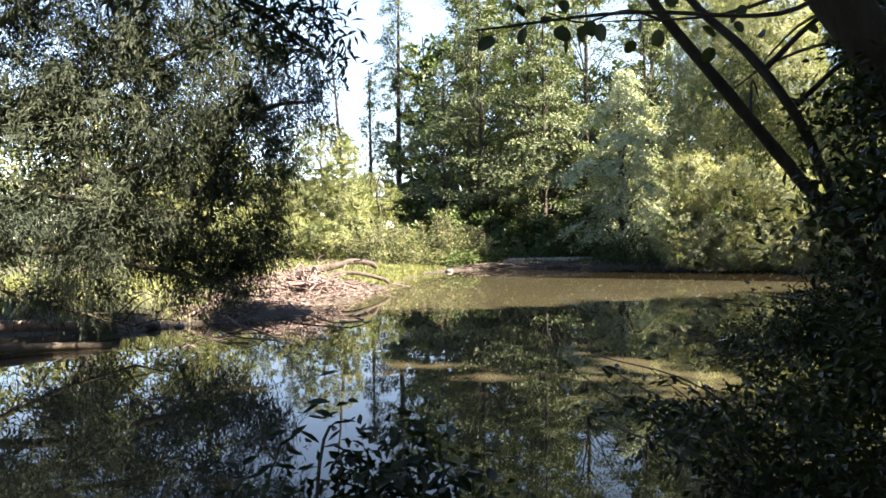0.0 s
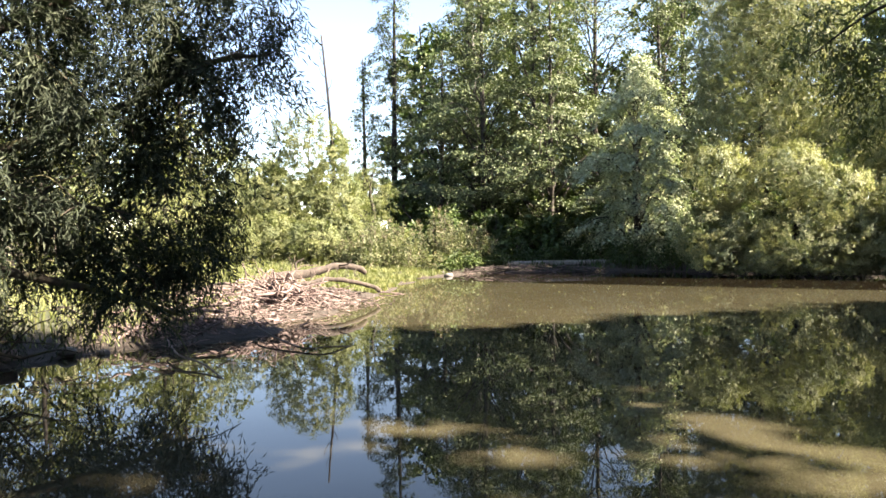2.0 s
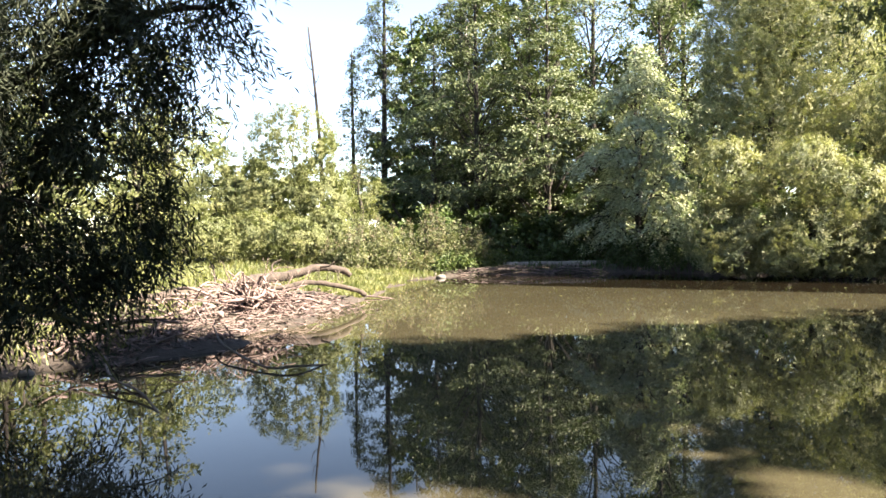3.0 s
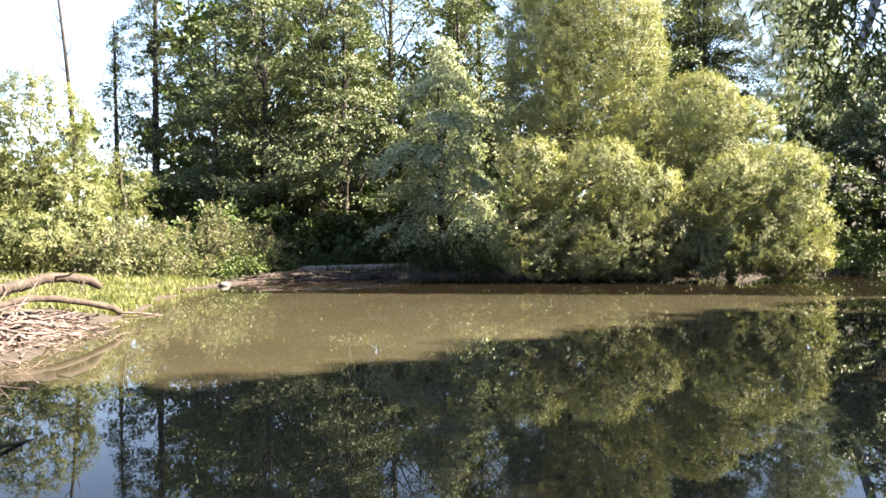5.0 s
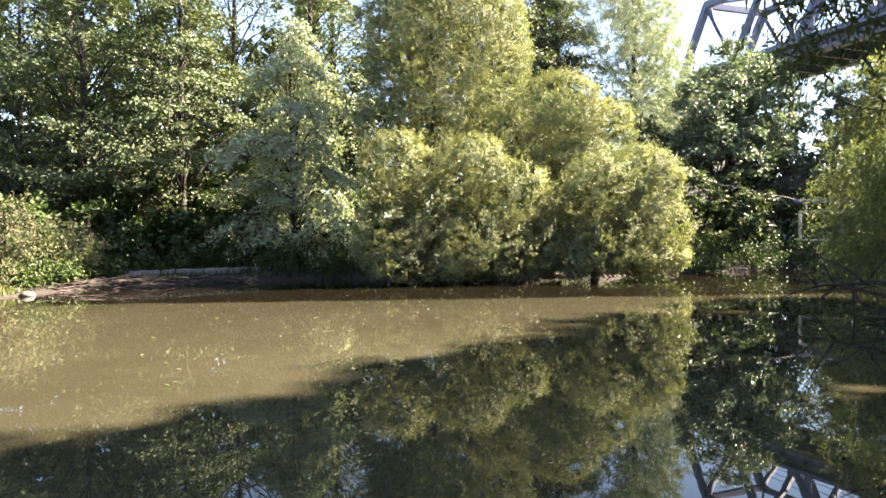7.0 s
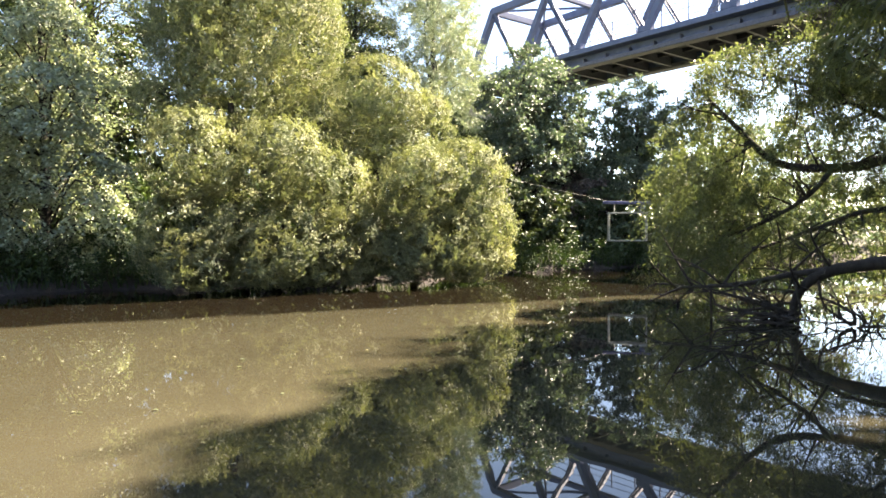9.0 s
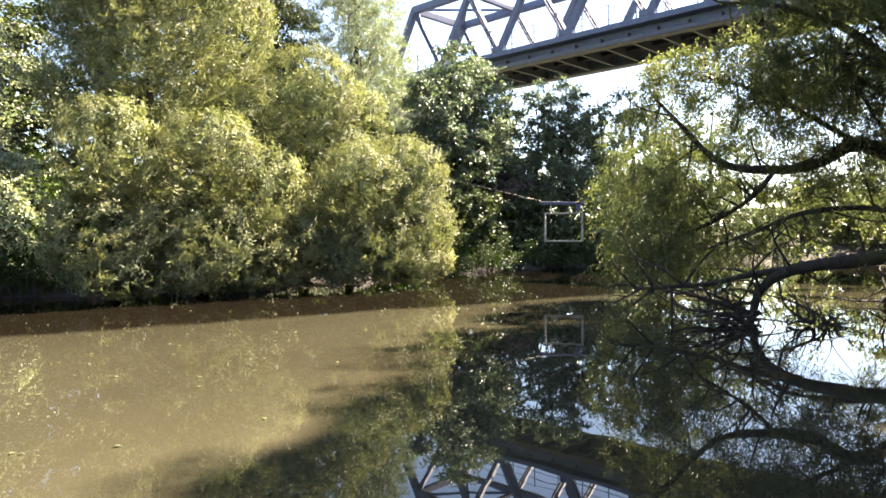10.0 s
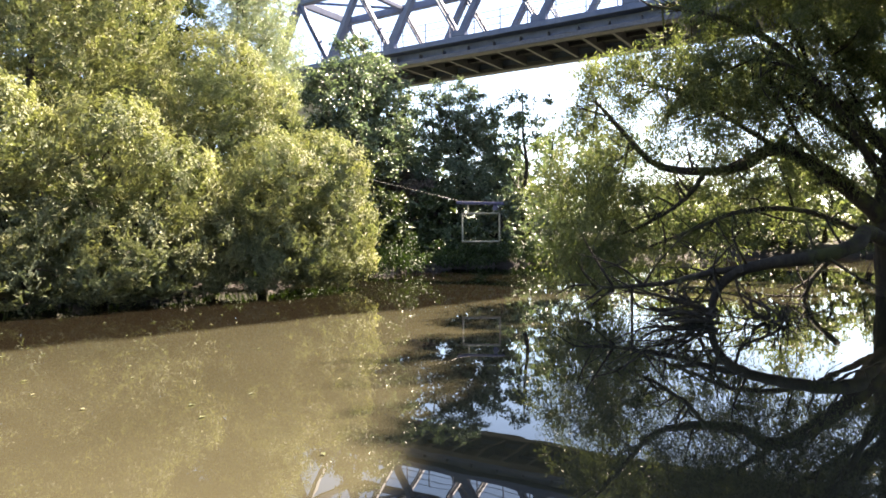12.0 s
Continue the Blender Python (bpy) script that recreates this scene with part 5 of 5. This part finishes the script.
    # bare crooked wood that stands in the water round the dipping limb
    for k in range(44):
        f = np.array([12.95, 13.85, 0.12]) if k % 3 else np.array([13.02, 12.85, 0.0])
        p = f + rng.normal(0, 0.12, 3) * [1, 1, 0.6]
        d = unit(rng.normal(0, 1, 3) * [0.8, 0.7, 0.35] + ([-0.2, 0.75, 0.1] if k % 3 else [0, 0.1, 0.5])) * (rng.uniform(0.5, 1.9) if k % 3 else rng.uniform(0.25, 0.7))
        m1, m2 = p + d * 0.35 + rng.normal(0, 0.1, 3), p + d * 0.7 + rng.normal(0, 0.12, 3)
        r = rng.uniform(0.012, 0.034)
        shapes = [tube([p, m1, m2, p + d], r, r * 0.3, 6, 4, 0.12, rng)]
        for m in (m1, m2):
            for _ in range(2):
                e = m + (unit(d) + rng.normal(0, 0.7, 3)) * rng.uniform(0.15, 0.5)
                shapes.append(tube([m, (m + e) / 2 + rng.normal(0, 0.05, 3), e], r * 0.4, 0.003, 4, 3))
        part("dead_branch", joined(shapes), WET_SHADED_WOOD, ob, smooth=True)
    part("upper_crown", crown(upper, 24000, 0.2, 0.07, rng, 0.6, 8, 0.3, 0.3, 0.5, 0.3, 0.8, 0.4), RIGHT_WILLOW, ob)
    part("sparse_foliage", crown(thin, 104000, 0.105, 0.025, rng, 0.42, 10, 0.45, 0.1, 0.4, 0.4, 0.8, 0.3), RIGHT_WILLOW, ob)


# ---- near trees on the south bank ----
def leaning_tree():
    rng = np.random.default_rng(9)
    base = np.array([3.9, 5.1, 0.25])
    ob = thing("leaning_tree", base, "dark double trunk of a tree leaning over the water", "tree")
    part("trunk", tube([base - [0, 0, 0.4], (3.45, 5.2, 1.1), (2.78, 5.4, 2.09), (2.25, 5.5, 2.8), (1.8, 5.65, 3.46), (1.2, 5.8, 4.5), (0.7, 5.9, 5.8)], 0.058, 0.034, 9, 6, 0.06, rng), BARK, ob, smooth=True)
    part("trunk", tube([(3.25, 5.25, 1.4), (2.75, 4.85, 1.95), (2.35, 4.5, 2.36), (2.1, 4.7, 2.85), (1.83, 5.0, 3.31), (1.4, 5.1, 4.1), (1.2, 5.0, 5.0)], 0.038, 0.024, 8, 6, 0.06, rng), BARK, ob, smooth=True)
    for pts, r in (([(1.9, 5.6, 3.3), (1.5, 5.4, 3.35), (1.1, 5.2, 3.2), (0.8, 5.1, 3.25)], 0.014), ([(2.35, 4.6, 2.4), (2.6, 4.3, 2.7), (2.7, 4.1, 2.65), (3.0, 4.0, 2.8)], 0.02), ([(2.2, 4.6, 2.7), (2.5, 4.4, 3.0), (3.0, 4.3, 3.1), (3.6, 4.4, 3.3)], 0.022), ([(2.5, 5.5, 2.5), (2.7, 5.9, 2.9), (2.9, 6.2, 2.8)], 0.015)):
        part("limb", tube(pts, r, 0.005, 6, 5, 0.06, rng), BARK, ob, smooth=True)
    part("crown", crown([(0.8, 5.8, 6.0, 1.6, 1.4, 0.9), (3.2, 4.6, 2.7, 0.5, 0.5, 0.7), (3.4, 4.8, 1.5, 0.45, 0.45, 0.6), (2.9, 4.5, 4.0, 0.9, 0.8, 0.6)], 9000, 0.07, 0.045, rng, 0.35, 8, 0.25, 0.2, 0.5, 0.35, 0.8, 0.3), DEEP_SHADE_LEAF, ob)


def reaching_willow():
    """A willow on the bank whose twigs hang over the water."""
    rng = np.random.default_rng(19)
    base = np.array([8.6, 9.4, ground_at(8.6, 9.4)])
    ob = thing("reaching_willow", base, "willow on the near bank with long leaves hanging over the water", "willow")
    part("trunk", tube([base - [0, 0, 0.3], (8.2, 9.6, 1.6), (7.5, 9.9, 3.4), (6.9, 10.2, 5.2), (6.6, 10.4, 6.8)], 0.2, 0.07, 9, 6, 0.06, rng), WILLOW_BARK, ob, smooth=True)
    for pts in ([(7.3, 10.0, 4.0), (6.3, 10.6, 4.5), (5.4, 11.1, 4.3), (4.7, 11.4, 3.8)], [(7.0, 10.1, 5.0), (6.0, 11.0, 5.0), (5.4, 11.8, 4.3)], [(7.8, 9.8, 2.6), (6.8, 10.2, 3.0), (6.1, 10.6, 2.8)]):
        part("limb", tube(pts, 0.045, 0.01, 6, 5, 0.06, rng), WILLOW_BARK, ob, smooth=True)
    part("crown", crown([(5.1, 11.3, 4.0, 0.8, 0.5, 0.7), (5.5, 11.5, 3.4, 0.6, 0.5, 0.7), (6.3, 10.8, 3.6, 0.9, 0.6, 1.0), (6.6, 10.4, 5.6, 1.6, 1.3, 1.2), (7.6, 10.0, 3.6, 1.2, 0.9, 1.6)], 15000, 0.115, 0.024, rng, 0.45, 9, 0.5, 0.2, 0.4, 0.35, 0.8, 0.3), RIGHT_WILLOW, ob)


def near_alder():
    """The tree that stands beside the start, with a branch of round leaves."""
    rng = np.random.default_rng(10)
    base = np.array([3.4, 2.2, ground_at(3.4, 2.2)])
    ob = thing("near_alder", base, "dark leaning alder trunk on the near bank with round leaves", "alder")
    part("trunk", tube([base - [0, 0, 0.3], (2.6, 2.6, 1.3), (1.75, 2.75, 2.35), (1.3, 2.9, 3.2), (0.9, 3.0, 4.6), (0.7, 2.8, 6.5)], 0.12, 0.06, 10, 6, 0.06, rng), BARK, ob, smooth=True)
    twig = [(1.6, 2.7, 2.6), (1.1, 2.2, 2.31), (0.55, 1.95, 2.24), (0.1, 1.8, 2.15)]
    part("limb", tube(twig, 0.011, 0.003, 5, 5), BARK, ob, smooth=True)
    twig2 = [(1.7, 2.8, 2.7), (1.5, 3.6, 2.75), (1.0, 4.2, 2.9)]
    part("limb", tube(twig2, 0.014, 0.004, 5, 5), BARK, ob, smooth=True)
    spots = [(k, p) for k, p in enumerate(curve_through(twig, 12)[10:])]
    bm = bmesh.new()
    ring = [bm.verts.new((0.03 * math.sin(a) * (1 + 0.1 * math.cos(a)), 0.036 - 0.036 * math.cos(a), 0.006 * abs(math.sin(a)))) for a in np.linspace(0, 2 * math.pi, 14, endpoint=False)]
    mid = bm.verts.new((0, 0.036, 0))
    for a, b in zip(ring, ring[1:] + ring[:1]):
        bm.faces.new((a, b, mid))
    leaf_mesh = bpy.data.meshes.new("leaf")
    bm.to_mesh(leaf_mesh)
    bm.free()
    leaf_mesh.materials.append(DEEP_SHADE_LEAF)
    for k, p in spots[-24:]:
        lf = new("leaf", leaf_mesh)
        lf.parent = ob
        q = p + rng.normal(0, 0.04, 3) - [0, 0, 0.02]
        lf.matrix_basis = Matrix.Translation(q - base) @ Euler((rng.uniform(-1.9, -0.8), rng.uniform(-0.8, 0.8), rng.uniform(0, 6.28))).to_matrix().to_4x4() @ Matrix.Scale(rng.uniform(0.45, 0.8), 4)
    # the high lobes are out of view, added to darken the start below
    part("crown", crown([(1.2, 2.6, 5.0, 1.6, 1.8, 1.2), (2.4, 2.4, 3.9, 1.0, 1.0, 0.9), (3.0, 3.4, 2.4, 0.8, 0.7, 0.9), (0.0, 2.0, 6.4, 2.2, 2.0, 1.2), (2.0, 1.0, 5.0, 2.2, 2.2, 0.8), (3.8, 1.6, 4.8, 1.6, 1.8, 0.9), (-1.4, 0.6, 5.2, 2.0, 2.0, 0.8)], 13000, 0.16, 0.13, rng, 0.35, 8, 0.2, 0.2, 0.6, 0.35, 0.8), DEEP_SHADE_LEAF, ob)


def oval_leaf():
    bm = bmesh.new()
    rows = [(0.0, 0.0), (0.012, 0.02), (0.02, 0.045), (0.016, 0.068), (0.0, 0.092)]
    left = [bm.verts.new((-w, y, 0.25 * w)) for w, y in rows]
    right = [left[0]] + [bm.verts.new((w, y, 0.25 * w)) for w, y in rows[1:-1]] + [left[-1]]
    rib = [left[0]] + [bm.verts.new((0, y, -0.004)) for w, y in rows[1:-1]] + [left[-1]]
    for i in range(4):
        for a, b in ((left, rib), (rib, right)):
            vs = []
            for v in (a[i], b[i], b[i + 1], a[i + 1]):
                if v not in vs:
                    vs.append(v)
            bm.faces.new(vs)
    me = bpy.data.meshes.new("leaf")
    bm.to_mesh(me)
    bm.free()
    me.materials.append(DEEP_SHADE_LEAF)
    return me


OVAL = oval_leaf()


def near_shrub(base, tips, label, seed, singles, cloud, many=5200, size=0.075):
    """A shrub of arching stems with single oval leaves towards their ends."""
    rng = np.random.default_rng(seed)
    base = np.array([*base, ground_at(*base)])
    ob = thing("near_shrub", base, label, "shrub", "shrubs on the near bank")
    lines = []
    for tip in tips:
        tip = np.array(tip)
        mid = (base + tip) / 2 + [0, 0, 0.25] + rng.uniform(-0.15, 0.15, 3)
        lines.append(curve_through([base - [0, 0, 0.05], mid, tip], 14))
        part("stem", tube([base - [0, 0, 0.05], mid, tip], 0.009, 0.003, 5, 6), BARK, ob, smooth=True)
    for k in range(singles):
        line = lines[k % len(lines)]
        p = line[int(len(line) * (1 - 0.5 * rng.uniform(0, 1) ** 1.5)) - 1] + rng.normal(0, 0.07, 3)
        lf = new("leaf", OVAL)
        lf.parent = ob
        lf.matrix_basis = Matrix.Translation(p - base) @ Euler((rng.uniform(-0.9, 0.5), rng.uniform(-0.7, 0.7), rng.uniform(0, 6.28))).to_matrix().to_4x4() @ Matrix.Scale(rng.uniform(0.55, 0.95), 4)
    if cloud:
        part("foliage", crown(cloud, many, size, size * 0.45, rng, 0.35, 8, 0.2, 0.2, 0.7, 0.35, 0.8, 0.22), DEEP_SHADE_LEAF, ob)


def overhanging_tree():
    """The tree behind the start whose branch hangs into the view."""
    rng = np.random.default_rng(14)
    base = np.array([-4.6, -0.6, ground_at(-4.6, -0.6)])
    ob = thing("bank_willow", base, "willow on the near bank with a long hanging branch", "willow")
    part("trunk", tube([base - [0, 0, 0.3], (-4.5, -0.4, 2.0), (-4.3, -0.2, 4.0), (-4.2, 0.0, 7.0)], 0.24, 0.1, 9, 6, 0.06, rng), WILLOW_BARK, ob, smooth=True)
    run = [(-4.4, -0.2, 3.2), (-3.3, 1.6, 4.1), (-2.2, 3.6, 4.0), (-1.4, 5.0, 3.35), (-0.9, 5.5, 3.05)]
    part("limb", tube(run, 0.06, 0.008, 6, 6, 0.06, rng), WILLOW_BARK, ob, smooth=True)
    part("crown", crown([(-0.9, 5.4, 3.2, 0.55, 0.35, 0.24), (-1.7, 4.8, 3.5, 0.5, 0.45, 0.3), (-2.4, 3.8, 4.1, 0.7, 0.6, 0.4)], 3200, 0.13, 0.028, rng, 0.4, 9, 0.4, 0.1, 0.5, 0.3, 0.7), SHADED_WILLOW, ob)
    part("crown", crown([(-4.2, -0.4, 6.6, 2.6, 2.4, 1.8), (-4.6, -1.2, 4.6, 2.0, 1.6, 1.2)], 9000, 0.12, 0.03, rng, 0.5, 9, 0.4, 0.2, 0.5, 0.3, 0.8), SHADED_WILLOW, ob)


left_willow()
right_willow()
leaning_tree()
reaching_willow()
near_alder()
overhanging_tree()
near_shrub((1.95, 2.5), [(0.84, 3.85, 0.93), (0.72, 3.65, 0.66), (1.0, 3.9, 0.8), (1.2, 3.95, 0.82), (1.4, 3.85, 0.74), (1.1, 3.6, 0.62), (0.8, 3.2, 0.85), (0.62, 3.0, 0.98), (1.5, 3.5, 0.9)], "low arching shrub with dark oval leaves over the water", 33, 170, [(1.25, 2.95, 0.6, 0.4, 0.3, 0.3), (1.45, 3.75, 0.6, 0.4, 0.3, 0.22), (1.9, 3.7, 0.65, 0.45, 0.4, 0.35), (1.6, 2.8, 0.6, 0.35, 0.4, 0.4), (2.0, 3.0, 0.6, 0.5, 0.5, 0.5)], 3200, 0.055)
near_shrub((3.7, 4.4), [(1.6, 4.9, 0.85), (1.8, 5.0, 0.7), (2.0, 5.1, 1.1), (2.3, 5.1, 1.15), (2.6, 5.2, 1.2), (1.9, 4.7, 0.55), (2.9, 5.2, 1.2), (2.2, 5.7, 0.7), (2.0, 5.5, 0.62), (2.4, 5.8, 0.55), (2.6, 5.9, 0.8)], "dark leafy shrub leaning over the near water", 31, 190, [(2.75, 5.7, 0.6, 0.5, 0.4, 0.35), (3.3, 4.9, 0.9, 0.7, 0.6, 0.5), (3.3, 4.2, 0.5, 0.5, 0.5, 0.5), (2.7, 5.0, 0.9, 0.5, 0.35, 0.3), (3.0, 4.7, 0.5, 0.5, 0.45, 0.4)], 10500, 0.052)
near_shrub((1.75, 1.7), [(1.35, 1.95, 1.4), (1.5, 2.0, 1.9), (1.3, 2.0, 0.9), (1.6, 1.8, 2.3)], "dense dark shrub close on the near bank", 34, 60, [(1.75, 2.0, 0.6, 0.4, 0.4, 0.5), (1.85, 2.3, 1.3, 0.4, 0.4, 0.6), (1.95, 2.4, 2.1, 0.4, 0.4, 0.5), (1.9, 2.6, 1.7, 0.4, 0.4, 0.5), (1.95, 2.8, 1.0, 0.45, 0.4, 0.5), (1.5, 2.2, 0.4, 0.45, 0.3, 0.3), (2.1, 2.9, 2.5, 0.4, 0.4, 0.4)], 12500, 0.055)
near_shrub((-0.35, 1.7), [(-0.55, 2.3, 0.92), (-0.3, 2.3, 1.0), (-0.05, 2.2, 0.95), (0.1, 2.35, 0.82), (-0.7, 2.1, 0.75), (-0.2, 2.0, 0.85)], "low shrub with dark oval leaves at the water edge", 32, 190, [(-0.3, 2.15, 0.75, 0.42, 0.25, 0.2), (-0.65, 2.0, 0.6, 0.3, 0.25, 0.15), (0.1, 2.1, 0.62, 0.25, 0.2, 0.14)], 2200, 0.05)

# shade trees, mostly out of view, added to close the bank behind and beside the start
for k, (x, y, h, r) in enumerate([(6.5, -2.0, 12, 3.2), (10.5, 2.0, 12, 3.0), (11.5, 7.4, 9.5, 2.4), (5.6, 2.6, 13.5, 2.8), (8.6, 1.9, 12.5, 2.6), (-9.5, 0.5, 11, 3.0), (0.5, -6.5, 14, 3.6), (-13.0, 6.0, 11, 3.2), (16.0, 4.0, 12, 3.2), (24.0, 6.4, 10, 3.0), (14.8, 7.8, 12.0, 2.7), (20.5, 5.4, 10, 3.0), (28.5, 3.6, 10, 3.0), (7.6, 0.4, 12.0, 2.8), (7.2, 7.7, 13.8, 1.9), (-11.0, 6.0, 11, 3.2), (-12.0, 9.0, 10, 3.0)]):
    alder(x, y, h, r, 110 + k, DARKLEAF, 3000, 0.42, size=(0.4, 0.33), name="bank_alder", label="large dark alder added to shade the near bank", group="alders on the near bank", n=7, twig=0.8)

# unseen tall wood behind the near bank, added to block sky light
for k, (x, y, h, r) in enumerate([(-14, -6, 20, 4.4), (-7, -9, 22, 4.6), (-1, -11, 23, 4.6), (6, -9, 22, 4.6), (12, -6, 20, 4.4), (18, -5, 19, 4.4), (-19, 2, 19, 4.4), (2, -16, 24, 5.0)]):
    alder(x, y, h, r, 150 + k, DARKLEAF, 2200, 0.12, size=(0.6, 0.5), name="bank_alder", label="large dark alder added to shade the near bank", group="alders on the near bank", n=9, twig=1.0)

# broad alders on the near bank, out of view, whose high limbs are added to shade the water
tree("bank_alder", (13.2, 8.6, ground_at(13.2, 8.6)), (13.4, 9.6, 13.0), 0.26, [(11.4, 10.6, 8.2, 1.7, 1.6, 0.9), (13.0, 10.4, 8.4, 1.7, 1.5, 0.9), (15.0, 11.2, 9.8, 1.7, 1.6, 1.0), (12.6, 8.6, 11.0, 2.0, 1.9, 1.1), (14.8, 9.0, 12.4, 2.1, 2.0, 1.2), (16.6, 11.2, 10.4, 1.5, 1.6, 0.9), (10.2, 10.6, 7.6, 1.5, 1.5, 0.8), (16.6, 10.9, 11.6, 1.8, 1.8, 1.0), (17.2, 9.3, 13.6, 2.0, 2.0, 1.2)], DARKLEAF, BARK, "unseen broad dark alder whose high limbs are added to shade the water", "alder tree", 20000, (0.3, 0.24), 131, "alders on the near bank", twig=0.7, droop=0.15, hollow=0.2, flat=1.0, clump=0.5)

tree("bank_alder", (9.8, 7.8, ground_at(9.8, 7.8)), (9.6, 8.6, 13.2), 0.24, [(9.5, 9.4, 11.5, 1.9, 1.8, 1.1), (11.0, 8.7, 13.4, 1.9, 1.8, 1.1), (8.2, 9.7, 9.0, 1.7, 1.6, 1.0), (7.2, 9.9, 10.5, 1.7, 1.7, 1.0), (10.8, 9.2, 10.2, 1.7, 1.7, 1.0), (8.6, 8.6, 12.6, 1.8, 1.8, 1.0), (9.0, 7.9, 10.4, 1.6, 1.5, 0.9), (7.0, 8.8, 8.4, 1.3, 1.3, 0.8)], DARKLEAF, BARK, "unseen broad dark alder whose high limbs are added to shade the water", "alder tree", 15000, (0.3, 0.24), 132, "alders on the near bank", twig=0.7, droop=0.15, hollow=0.2, flat=1.0, clump=0.5)

tree("bank_alder", (5.0, 3.4, ground_at(5.0, 3.4)), (5.0, 4.2, 13.0), 0.24, [(2.6, 5.4, 8.2, 1.8, 1.6, 0.9), (4.4, 4.8, 10.0, 2.0, 1.8, 1.0), (6.2, 4.2, 12.0, 2.0, 1.8, 1.0), (4.6, 6.5, 8.2, 1.6, 1.5, 0.9), (6.6, 6.0, 10.2, 1.7, 1.6, 1.0)], DARKLEAF, BARK, "unseen broad dark alder whose high limbs are added to shade the water", "alder tree", 10000, (0.3, 0.24), 133, "alders on the near bank", twig=0.7, droop=0.15, hollow=0.2, flat=1.0, clump=0.5)

# leaves adrift on the water
rng = np.random.default_rng(55)
p = rng.uniform((1, 14.5), (13, 24), (90, 2))
p = p[shore_distance(p[:, 0], p[:, 1]) < -1]
v, f = leaves(np.column_stack([p, np.full(len(p), 0.012)]), np.column_stack([rng.normal(0, 1, (len(p), 2)), np.zeros(len(p))]), 0.07, 0.035, rng, 40.0, 0.1)
v[:, 2] = np.maximum(v[:, 2], 0.006)
whole("drifting_leaves", (v, f), HERB, "pale fallen leaves drifting on the water", "leaves", kind="stuff")
